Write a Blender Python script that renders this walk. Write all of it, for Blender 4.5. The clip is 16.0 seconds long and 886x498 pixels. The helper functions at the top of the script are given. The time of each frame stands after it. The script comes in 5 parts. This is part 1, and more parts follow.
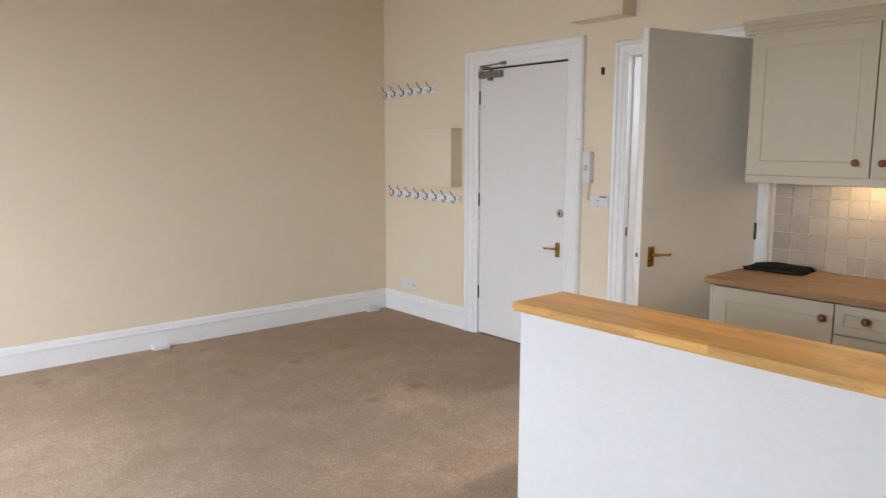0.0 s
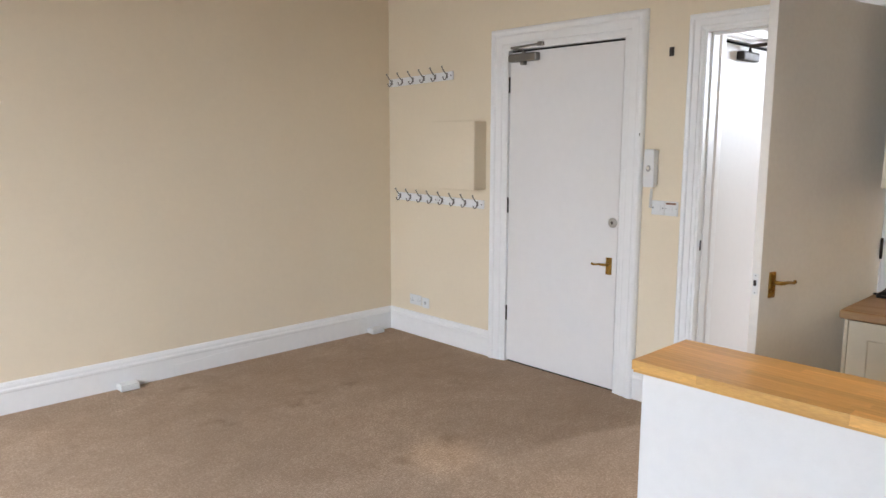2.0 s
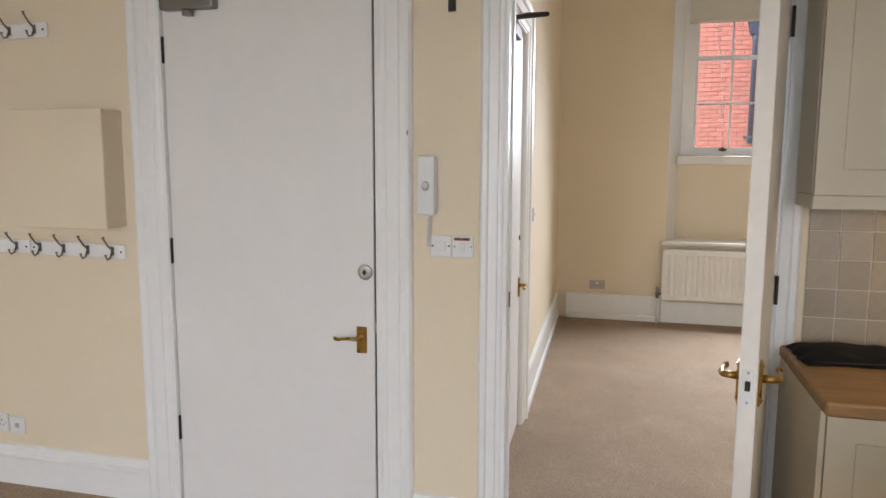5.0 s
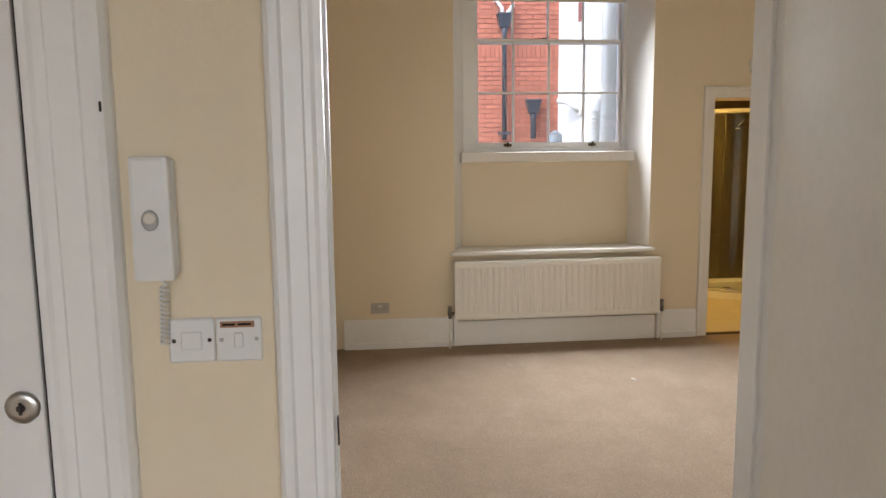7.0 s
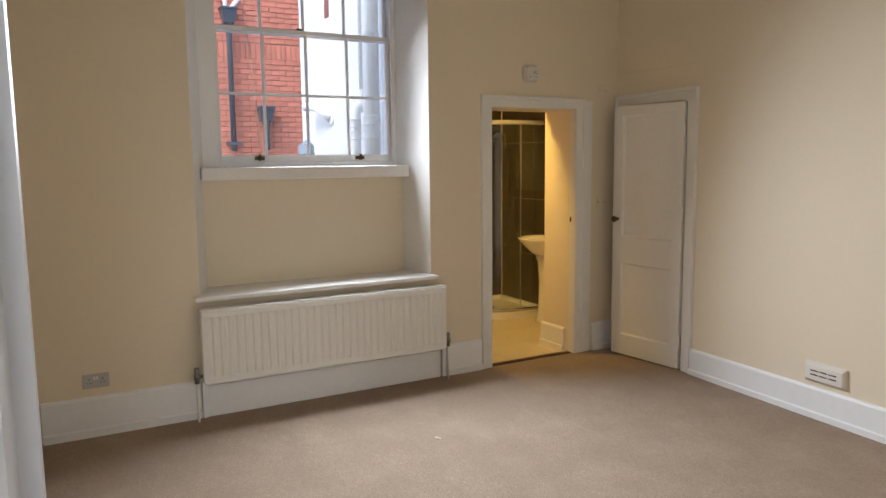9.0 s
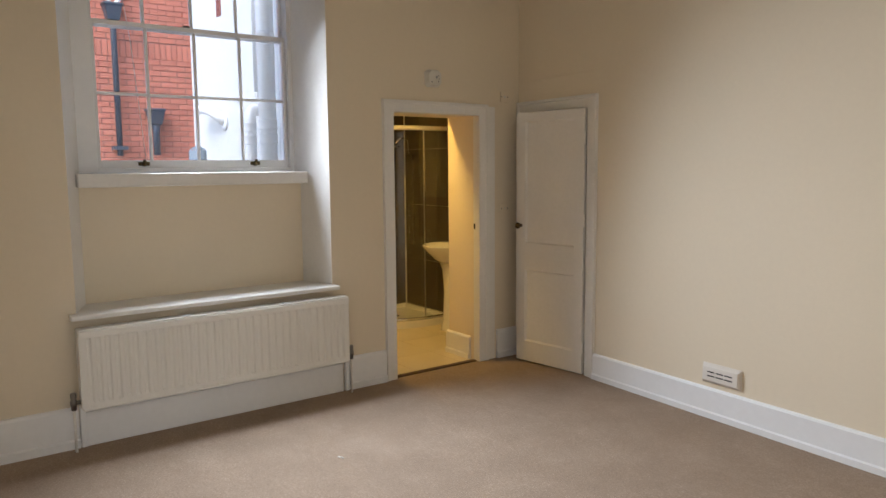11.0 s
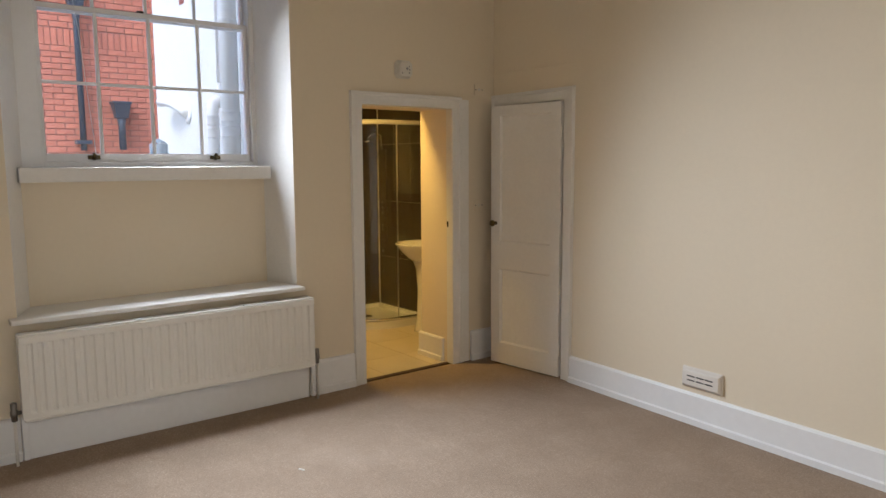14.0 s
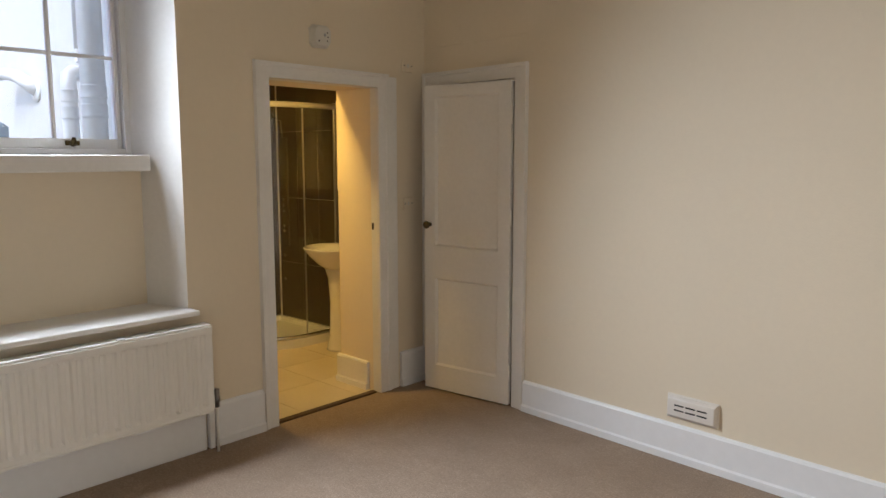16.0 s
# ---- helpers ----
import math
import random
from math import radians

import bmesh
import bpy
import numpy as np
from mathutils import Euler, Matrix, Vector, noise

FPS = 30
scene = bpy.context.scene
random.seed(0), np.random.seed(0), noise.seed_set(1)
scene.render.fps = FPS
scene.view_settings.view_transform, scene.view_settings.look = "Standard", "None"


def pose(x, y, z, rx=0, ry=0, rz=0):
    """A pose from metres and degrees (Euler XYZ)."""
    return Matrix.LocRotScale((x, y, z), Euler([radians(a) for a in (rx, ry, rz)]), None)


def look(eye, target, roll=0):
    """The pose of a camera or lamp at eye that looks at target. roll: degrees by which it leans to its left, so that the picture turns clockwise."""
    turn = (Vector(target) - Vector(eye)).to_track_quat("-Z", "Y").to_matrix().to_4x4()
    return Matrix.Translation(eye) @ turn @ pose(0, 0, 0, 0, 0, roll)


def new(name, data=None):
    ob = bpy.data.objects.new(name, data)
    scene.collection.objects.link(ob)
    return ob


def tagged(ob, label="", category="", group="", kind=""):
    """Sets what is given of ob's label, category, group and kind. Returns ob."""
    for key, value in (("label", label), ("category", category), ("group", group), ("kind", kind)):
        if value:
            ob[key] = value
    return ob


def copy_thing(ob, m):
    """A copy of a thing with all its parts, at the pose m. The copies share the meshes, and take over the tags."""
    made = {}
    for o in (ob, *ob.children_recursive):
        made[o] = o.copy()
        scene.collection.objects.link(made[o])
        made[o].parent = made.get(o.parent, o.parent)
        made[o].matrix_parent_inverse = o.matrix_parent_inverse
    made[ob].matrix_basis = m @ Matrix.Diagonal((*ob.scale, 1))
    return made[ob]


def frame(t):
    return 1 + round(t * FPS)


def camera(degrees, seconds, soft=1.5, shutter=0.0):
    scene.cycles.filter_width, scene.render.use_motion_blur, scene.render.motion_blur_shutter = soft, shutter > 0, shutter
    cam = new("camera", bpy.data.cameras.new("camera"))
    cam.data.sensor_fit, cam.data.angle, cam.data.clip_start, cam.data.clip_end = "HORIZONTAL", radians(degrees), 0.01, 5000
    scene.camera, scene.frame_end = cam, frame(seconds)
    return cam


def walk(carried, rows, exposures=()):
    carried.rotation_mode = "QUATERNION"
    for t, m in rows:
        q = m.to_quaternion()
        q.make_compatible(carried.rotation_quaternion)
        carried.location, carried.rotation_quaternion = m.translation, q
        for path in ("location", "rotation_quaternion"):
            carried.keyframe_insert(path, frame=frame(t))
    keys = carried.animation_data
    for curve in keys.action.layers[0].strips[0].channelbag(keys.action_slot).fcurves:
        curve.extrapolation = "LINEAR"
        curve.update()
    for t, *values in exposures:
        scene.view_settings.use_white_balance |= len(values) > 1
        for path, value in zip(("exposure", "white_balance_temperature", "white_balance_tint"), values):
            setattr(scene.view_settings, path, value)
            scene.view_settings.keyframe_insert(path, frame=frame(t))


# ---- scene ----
cam = camera(63.4, 16.0)
PATH = [
    (0, (-0.106, 0.033, 1.629), (1.188, 1.531, 1.342), 0.1),
    (0.5, (0.015, 0.247, 1.659), (1.274, 1.773, 1.363), 0.1),
    (1, (0.028, 0.468, 1.655), (1.282, 1.998, 1.36), 0.2),
    (1.5, (0.089, 0.728, 1.621), (1.376, 2.23, 1.325), 0.1),
    (2, (0.211, 1.007, 1.632), (1.57, 2.444, 1.333), 0.1),
    (2.5, (0.286, 1.323, 1.634), (1.748, 2.655, 1.341), -0.1),
    (3, (0.422, 1.597, 1.617), (2.012, 2.774, 1.324), -0.1),
    (3.5, (0.708, 1.9, 1.598), (2.424, 2.885, 1.309), 0.1),
    (3.7, (0.8, 2.014, 1.581), (2.562, 2.918, 1.3), 0.2),
    (6, (2.031, 2.799, 1.589), (4.004, 2.989, 1.324), -0.4),
    (6.5, (2.388, 2.876, 1.57), (4.368, 2.872, 1.304), -0.7),
    (7, (2.741, 2.924, 1.583), (4.711, 2.705, 1.318), -0.6),
    (7.5, (3.065, 2.991, 1.602), (4.999, 2.552, 1.338), -0.6),
    (8, (3.34, 2.994, 1.601), (5.217, 2.356, 1.339), -0.6),
    (8.5, (3.645, 2.944, 1.608), (5.456, 2.132, 1.36), -0.6),
    (9, (3.857, 2.975, 1.612), (5.599, 2.022, 1.369), -0.6),
    (9.5, (3.936, 2.938, 1.619), (5.627, 1.896, 1.381), -0.7),
    (10, (3.978, 2.898, 1.617), (5.624, 1.786, 1.383), -0.7),
    (12.5, (3.972, 2.877, 1.605), (5.557, 1.679, 1.377), -0.4),
    (13, (3.981, 2.841, 1.603), (5.561, 1.637, 1.373), -0.4),
    (13.5, (3.991, 2.773, 1.604), (5.567, 1.564, 1.372), -0.4),
    (14, (4.109, 2.695, 1.598), (5.677, 1.478, 1.361), -0.3),
    (14.5, (4.338, 2.588, 1.632), (5.892, 1.355, 1.382), -0.2),
    (15, (4.528, 2.469, 1.602), (6.059, 1.208, 1.347), -0.1),
    (15.5, (4.756, 2.387, 1.594), (6.22, 1.049, 1.336), -0.0),
    (16, (5.007, 2.339, 1.578), (6.356, 0.885, 1.322), 0.0),
]
walk(cam, [(t, look(eye, target, roll)) for t, eye, target, roll in PATH],
     [(0, 2.85, 6200, 10), (3.7, 2.95, 6200, 10), (6.0, 2.4, 6750, 10), (7.2, 2.38, 6800, 10), (8.5, 2.28, 6450, 10), (10.0, 2.18, 6270, 10), (14, 2.14, 6270, 10), (16, 2.08, 6270, 10)])
SKY, SUN = 0.13, 0.6
WIN_A, WIN_B, WIN_C, SPOTW, KITW, CABW, BATHW = 6.5, 9.8, 15.3, 14, 14, 0.014, 6.0

# ---- world, lights ----
world = bpy.data.worlds.new("world")
scene.world = world
world.use_nodes = True
wn = world.node_tree.nodes
sky = wn.new("ShaderNodeTexSky")
sky.sky_type = "NISHITA"
sky.sun_disc = False
sky.sun_elevation = radians(56)
sky.sun_rotation = radians(333)
wn["Background"].inputs["Strength"].default_value = SKY
world.node_tree.links.new(sky.outputs[0], wn["Background"].inputs["Color"])


def lamp(name, kind, m, energy, color=(1, 1, 1), size=0.1, size_y=None, spot=None, blend=0.5):
    data = bpy.data.lights.new(name, kind)
    data.energy, data.color = energy, color
    if kind == "AREA":
        data.size = size
        if size_y:
            data.shape, data.size_y = "RECTANGLE", size_y
    elif kind == "SUN":
        data.angle = size
    else:
        data.shadow_soft_size = size
    if kind == "SPOT":
        data.spot_size, data.spot_blend = radians(spot), blend
    ob = new(name, data)
    ob.matrix_world = m
    return ob


WARM = (1.0, 0.72, 0.42)
lamp("sun", "SUN", look((0, 0, 0), (0.25, -0.5, -0.83)), SUN, (1, 0.97, 0.93), radians(25))
lamp("window_light", "AREA", look((-2.16, 1.2, 1.75), (-1.16, 1.2, 1.0)), WIN_A, (0.88, 0.935, 1.0), 1.1, 1.9).data.spread = radians(115)
lamp("window_light", "AREA", look((-2.16, 3.7, 1.75), (-1.16, 4.05, 0.95)), WIN_B, (0.88, 0.935, 1.0), 1.1, 1.9).data.spread = radians(115)
for z in (1.96, 2.28, 2.6):
    lamp("window_light", "AREA", look((8.79, 1.31, z), (7.8, 1.22, z - 0.55)), WIN_C / 3, (0.83, 0.9, 1.0), 0.86, 0.28).data.spread = radians(112)
lamp("unseen_downlight_beam", "SPOT", look((2.655, 3.585, 3.55), (2.655, 3.585, 0)), SPOTW, (1, 0.8, 0.55), 0.02, spot=9, blend=1.0)
# wide warm beam added to brighten the bar top and kitchen units
lamp("unseen_downlight_beam", "SPOT", look((2.62, 1.55, 3.55), (2.62, 1.55, 0)), KITW, (1, 0.74, 0.45), 0.03, spot=62, blend=0.8)
lamp("under_cabinet_glow", "AREA", look((3.99, 1.42, 1.425), (4.03, 1.42, 0.9)), CABW, WARM, 0.05, 0.3)
lamp("bathroom_glow", "AREA", look((9.06, 0.0, 2.36), (9.06, 0.0, 0)), BATHW, (1.0, 0.63, 0.16), 0.16)

# ---- materials ----


def material(name, base, rough=0.6, metal=0.0, vary=0.06, scale=(3.0, 60.0), bump=0.0, bump_scale=200.0,
             tint=None, spec=0.5, hard=0.2, per_object=0.0, per_island=0.0, stretch=(1, 1, 1), coat=0.0):
    m = bpy.data.materials.new(name)
    m.use_nodes = True
    nt = m.node_tree
    ns, ln = nt.nodes, nt.links
    b = ns["Principled BSDF"]
    b.inputs["Roughness"].default_value = rough
    b.inputs["Metallic"].default_value = metal
    b.inputs["Specular IOR Level"].default_value = spec
    b.inputs["Coat Weight"].default_value = coat
    tc, mp = ns.new("ShaderNodeTexCoord"), ns.new("ShaderNodeMapping")
    mp.inputs["Scale"].default_value = stretch
    ln.new(tc.outputs["Object"], mp.inputs["Vector"])
    color = None
    tint = tint or tuple(c * 0.6 for c in base)
    mix_in = None
    varies = vary if hasattr(vary, "__len__") else (vary,) * len(scale)
    for k, s in enumerate(scale):
        n = ns.new("ShaderNodeTexNoise")
        n.inputs["Scale"].default_value = s
        n.inputs["Detail"].default_value = 5
        ln.new(mp.outputs[0], n.inputs["Vector"])
        r = ns.new("ShaderNodeMapRange")
        r.inputs[1].default_value, r.inputs[2].default_value = 0.5 - hard, 0.5 + hard
        r.inputs[3].default_value, r.inputs[4].default_value = 0.0, varies[k]
        ln.new(n.outputs["Fac"], r.inputs[0])
        mx = ns.new("ShaderNodeMix")
        mx.data_type = "RGBA"
        if color is None:
            mx.inputs[6].default_value = (*base, 1)
        else:
            ln.new(color, mx.inputs[6])
        mx.inputs[7].default_value = (*tint, 1)
        ln.new(r.outputs[0], mx.inputs[0])
        color = mx.outputs[2]
        if k == 0:
            rr = ns.new("ShaderNodeMapRange")
            rr.inputs[1].default_value, rr.inputs[2].default_value = 0.3, 0.7
            rr.inputs[3].default_value, rr.inputs[4].default_value = rough * 0.9, min(1, rough * 1.12)
            ln.new(n.outputs["Fac"], rr.inputs[0])
            ln.new(rr.outputs[0], b.inputs["Roughness"])
    if per_object or per_island:
        if per_object:
            src = ns.new("ShaderNodeObjectInfo").outputs["Random"]
        else:
            src = ns.new("ShaderNodeNewGeometry").outputs["Random Per Island"]
        amt = per_object or per_island
        r = ns.new("ShaderNodeMapRange")
        r.inputs[3].default_value, r.inputs[4].default_value = 1 - amt, 1 + amt
        ln.new(src, r.inputs[0])
        hv = ns.new("ShaderNodeHueSaturation")
        ln.new(r.outputs[0], hv.inputs["Value"])
        ln.new(color, hv.inputs["Color"])
        color = hv.outputs[0]
    ln.new(color, b.inputs["Base Color"])
    if bump:
        n = ns.new("ShaderNodeTexNoise")
        n.inputs["Scale"].default_value = bump_scale
        n.inputs["Detail"].default_value = 6
        ln.new(mp.outputs[0], n.inputs["Vector"])
        bp = ns.new("ShaderNodeBump")
        bp.inputs["Strength"].default_value = bump
        bp.inputs["Distance"].default_value = 0.01
        ln.new(n.outputs["Fac"], bp.inputs["Height"])
        ln.new(bp.outputs[0], b.inputs["Normal"])
    return m


CREAM = material("cream_paint", (0.826, 0.716, 0.548), 0.75, vary=0.05, scale=(1.2, 30), bump=0.08, bump_scale=90, spec=0.3)
CEIL = material("white_ceiling_paint", (0.72, 0.7, 0.66), 0.85, vary=0.04, bump=0.05)
WHITE = material("white_gloss_paint", (0.9, 0.895, 0.89), 0.32, vary=0.07, scale=(2.5, 25), bump=0.05, bump_scale=25)
WHITE_OLD = material("aged_white_paint", (0.86, 0.83, 0.78), 0.64, vary=0.1, scale=(3, 40), bump=0.08, bump_scale=30, spec=0.3)
LEAF = material("white_eggshell_paint", (0.84, 0.82, 0.81), 0.45, vary=0.05, scale=(1.5, 20), bump=0.04, bump_scale=15)
CARPET = material("brown_carpet", (0.66, 0.5, 0.37), 0.95, vary=(0.45, 0.35, 0.35, 0.8), scale=(0.9, 5, 24, 85), bump=0.45, bump_scale=230, hard=0.16,
                  tint=(0.3, 0.21, 0.145), spec=0.1)
CARPET_B = material("beige_carpet", (0.49, 0.372, 0.275), 0.95, vary=(0.35, 0.4, 0.35, 0.8), scale=(0.9, 4.5, 24, 85), bump=0.45, bump_scale=230, hard=0.16,
                    tint=(0.28, 0.205, 0.15), spec=0.1)


def stain(m, scale, lo, hi, amount, tint):
    """Sparse stains with soft edges over a material's colour."""
    ns, ln = m.node_tree.nodes, m.node_tree.links
    b = ns["Principled BSDF"]
    src = b.inputs["Base Color"].links[0].from_socket
    tc, n, r, mx = ns.new("ShaderNodeTexCoord"), ns.new("ShaderNodeTexNoise"), ns.new("ShaderNodeMapRange"), ns.new("ShaderNodeMix")
    n.inputs["Scale"].default_value, n.inputs["Detail"].default_value = scale, 3
    ln.new(tc.outputs["Object"], n.inputs["Vector"])
    ln.new(n.outputs["Fac"], r.inputs[0])
    r.inputs[1].default_value, r.inputs[2].default_value, r.inputs[4].default_value = lo, hi, amount
    mx.data_type = "RGBA"
    mx.inputs[7].default_value = (*tint, 1)
    ln.new(src, mx.inputs[6])
    ln.new(r.outputs[0], mx.inputs[0])
    ln.new(mx.outputs[2], b.inputs["Base Color"])


stain(CARPET, 2.6, 0.64, 0.74, 0.55, (0.2, 0.13, 0.085))
stain(CARPET, 300, 0.6, 0.72, 0.7, (0.85, 0.72, 0.58))
stain(CARPET_B, 300, 0.6, 0.72, 0.6, (0.8, 0.68, 0.56))
stain(CARPET_B, 1.7, 0.55, 0.75, 0.12, (0.7, 0.56, 0.44))
UNIT = material("cream_cabinet_paint", (0.61, 0.525, 0.385), 0.4, vary=0.04, scale=(2, 40), bump=0.02, bump_scale=60)
OAK = material("oak_stave", (0.84, 0.5, 0.155), 0.36, vary=0.45, scale=(5, 45), bump=0.04, bump_scale=90,
               tint=(0.4, 0.2, 0.06), per_object=0.16, stretch=(14, 0.9, 8))
WORKTOP = material("oak_worktop", (0.33, 0.195, 0.075), 0.42, vary=0.5, scale=(3, 30), bump=0.04, bump_scale=80,
                   tint=(0.16, 0.07, 0.024), stretch=(10, 0.8, 8))
KNOBWOOD = material("turned_wood", (0.24, 0.08, 0.025), 0.35, vary=0.3, scale=(20, 120))
BRASS = material("aged_brass", (0.48, 0.3, 0.08), 0.28, 1.0, vary=0.35, scale=(30, 200), tint=(0.2, 0.11, 0.03))
AGED = material("blackened_brass", (0.12, 0.085, 0.035), 0.45, 0.8, vary=0.4, scale=(30, 200))
HOOKM = material("dull_hook_steel", (0.28, 0.26, 0.24), 0.38, 1.0, vary=0.3, scale=(20, 300))
STEEL = material("brushed_steel", (0.55, 0.54, 0.52), 0.35, 1.0, vary=0.2, scale=(20, 300))
CHROME = material("chrome", (0.8, 0.8, 0.8), 0.12, 1.0, vary=0.05)
IRON = material("dark_hinge_metal", (0.06, 0.05, 0.045), 0.5, 0.7, vary=0.3, scale=(20, 200))
CLOSER = material("grey_closer_metal", (0.26, 0.25, 0.24), 0.42, 0.85, vary=0.2, scale=(10, 150))
PLASTIC = material("white_plastic", (0.78, 0.78, 0.77), 0.35, vary=0.03)
PLASTIC_OLD = material("ivory_plastic", (0.74, 0.7, 0.62), 0.4, vary=0.06)
VENTP = material("pale_cream_plastic", (0.82, 0.76, 0.68), 0.42, vary=0.05)
SOCKETP = material("dull_grey_plastic", (0.5, 0.47, 0.43), 0.45, vary=0.06)
GREY = material("grey_plastic", (0.42, 0.42, 0.42), 0.45, vary=0.05)
BLACK = material("black_plastic", (0.006, 0.006, 0.007), 0.85, vary=0.2, spec=0.25)
LABEL = material("brown_label", (0.42, 0.22, 0.12), 0.6, vary=0.3, scale=(60, 200))
# near-black colour that stands in for the shade inside gaps and slots
SHADOWGAP = material("painted_gap_shade", (0.03, 0.025, 0.02), 0.9, vary=0.2)
TILE = material("beige_wall_tile", (0.4, 0.325, 0.24), 0.3, vary=0.2, scale=(9, 60), bump=0.05, bump_scale=30, per_object=0.09)
GROUT = material("pale_grout", (0.66, 0.6, 0.52), 0.85, vary=0.15, scale=(10, 150))
DARKTILE = material("brown_wall_tile", (0.085, 0.064, 0.044), 0.36, vary=0.3, scale=(6, 50), per_object=0.12)
DARKGROUT = material("dark_grout", (0.14, 0.115, 0.09), 0.85, vary=0.2)
FLOORTILE = material("cream_floor_tile", (0.74, 0.64, 0.47), 0.3, vary=0.14, scale=(4, 40), per_object=0.05)
CERAMIC = material("white_ceramic", (0.82, 0.8, 0.76), 0.12, vary=0.03, coat=0.4)
THRESH = material("dark_wood_strip", (0.1, 0.055, 0.03), 0.5, vary=0.4, scale=(8, 60))
RADW = material("radiator_enamel", (0.85, 0.825, 0.77), 0.35, vary=0.05, scale=(3, 30))
BRICK = material("red_brick", (0.72, 0.245, 0.155), 0.85, vary=0.3, scale=(9, 80), bump=0.3, bump_scale=120, per_object=0.09,
                 tint=(0.36, 0.1, 0.07))
BRICK_J = material("red_brick_row", (0.72, 0.245, 0.155), 0.85, vary=0.3, scale=(9, 80), bump=0.3, bump_scale=120, per_island=0.09,
                   tint=(0.36, 0.1, 0.07))
MORTAR = material("brick_mortar", (0.36, 0.165, 0.125), 0.95, vary=0.25, scale=(6, 90), bump=0.2)
RENDERW = material("white_render", (0.76, 0.76, 0.755), 0.8, vary=0.08, scale=(1, 25), bump=0.15, bump_scale=70)
PIPE = material("grey_blue_pipe_paint", (0.06, 0.072, 0.095), 0.45, vary=0.15)
MASONRY = material("white_masonry_paint", (0.7, 0.7, 0.69), 0.85, vary=0.12, scale=(1, 14), bump=0.2, bump_scale=50)
PIPEW = material("white_pipe_paint", (0.88, 0.88, 0.87), 0.4, vary=0.12, scale=(4, 30))
RUST = material("rust_red_paint", (0.3, 0.09, 0.07), 0.8, vary=0.4, scale=(6, 40))
LEAD = material("weathered_lead", (0.2, 0.25, 0.3), 0.6, vary=0.25)
PAVE = material("yard_paving", (0.25, 0.24, 0.22), 0.9, vary=0.3, scale=(1.5, 30))
FABRIC = material("blind_fabric", (0.74, 0.72, 0.66), 0.85, vary=0.06)
GLASS = bpy.data.materials.new("window_glass")
GLASS.use_nodes = True
g = GLASS.node_tree.nodes["Principled BSDF"]
g.inputs["Transmission Weight"].default_value = 1.0
g.inputs["Roughness"].default_value = 0.0
g.inputs["IOR"].default_value = 1.45
g.inputs["Base Color"].default_value = (0.96, 0.98, 0.99, 1)
LIT = bpy.data.materials.new("lit_diffuser")
LIT.use_nodes = True
e = LIT.node_tree.nodes["Principled BSDF"]
e.inputs["Emission Color"].default_value = (1, 0.75, 0.42, 1)
e.inputs["Emission Strength"].default_value = 4.0

# ---- mesh helpers ----


def box(bm, lo, hi, bevel=0.0, seg=1, m=None):
    lo, hi = Vector(lo), Vector(hi)
    got = bmesh.ops.create_cube(bm, size=1.0, matrix=Matrix.Translation((lo + hi) / 2) @ Matrix.Diagonal((*(hi - lo), 1)))
    vs = got["verts"]
    if bevel:
        es = list({ed for v in vs for ed in v.link_edges})
        out = bmesh.ops.bevel(bm, geom=es, offset=bevel, segments=seg, affect="EDGES", profile=0.6)
        vs = list({v for f in out["faces"] for v in f.verts} | {v for v in vs if v.is_valid})
    if m is not None:
        bmesh.ops.transform(bm, matrix=m, verts=[v for v in vs if v.is_valid])
    return bm


def boxes(*list_of, bevel=0.0):
    bm = bmesh.new()
    for lo, hi in list_of:
        box(bm, lo, hi, bevel)
    return bm


def sweep(bm, prof, path, n):
    """A closed profile of (u, v) along a path of points; v along n, u along n x direction, mitred."""
    n = Vector(n)
    path = [Vector(p) for p in path]
    ds = [(b - a).normalized() for a, b in zip(path, path[1:])]
    rings = []
    for k, p in enumerate(path):
        s1 = n.cross(ds[max(0, k - 1)])
        s2 = n.cross(ds[min(k, len(ds) - 1)])
        mit = (s1 + s2) / (1 + s1.dot(s2))
        rings.append([bm.verts.new(p + mit * u + n * v) for u, v in prof])
    c = len(prof)
    for a, b in zip(rings, rings[1:]):
        for i in range(c):
            bm.faces.new((a[i], a[(i + 1) % c], b[(i + 1) % c], b[i]))
    bm.faces.new(rings[0][::-1])
    bm.faces.new(rings[-1])
    bmesh.ops.recalc_face_normals(bm, faces=bm.faces)
    return bm


def tube(bm, pts, radii, seg=10, cap=True):
    pts = [Vector(p) for p in pts]
    if not hasattr(radii, "__len__"):
        radii = [radii] * len(pts)
    rings, up = [], None
    for k, p in enumerate(pts):
        d = (pts[min(k + 1, len(pts) - 1)] - pts[max(k - 1, 0)]).normalized()
        if up is None:
            up = d.orthogonal().normalized()
        up = (up - d * up.dot(d)).normalized()
        side = d.cross(up)
        rings.append([bm.verts.new(p + (up * math.cos(2 * math.pi * i / seg) + side * math.sin(2 * math.pi * i / seg)) * radii[k])
                      for i in range(seg)])
    for a, b in zip(rings, rings[1:]):
        for i in range(seg):
            f = bm.faces.new((a[i], a[(i + 1) % seg], b[(i + 1) % seg], b[i]))
            f.smooth = True
    if cap:
        bm.faces.new(rings[0][::-1])
        bm.faces.new(rings[-1])
    return bm


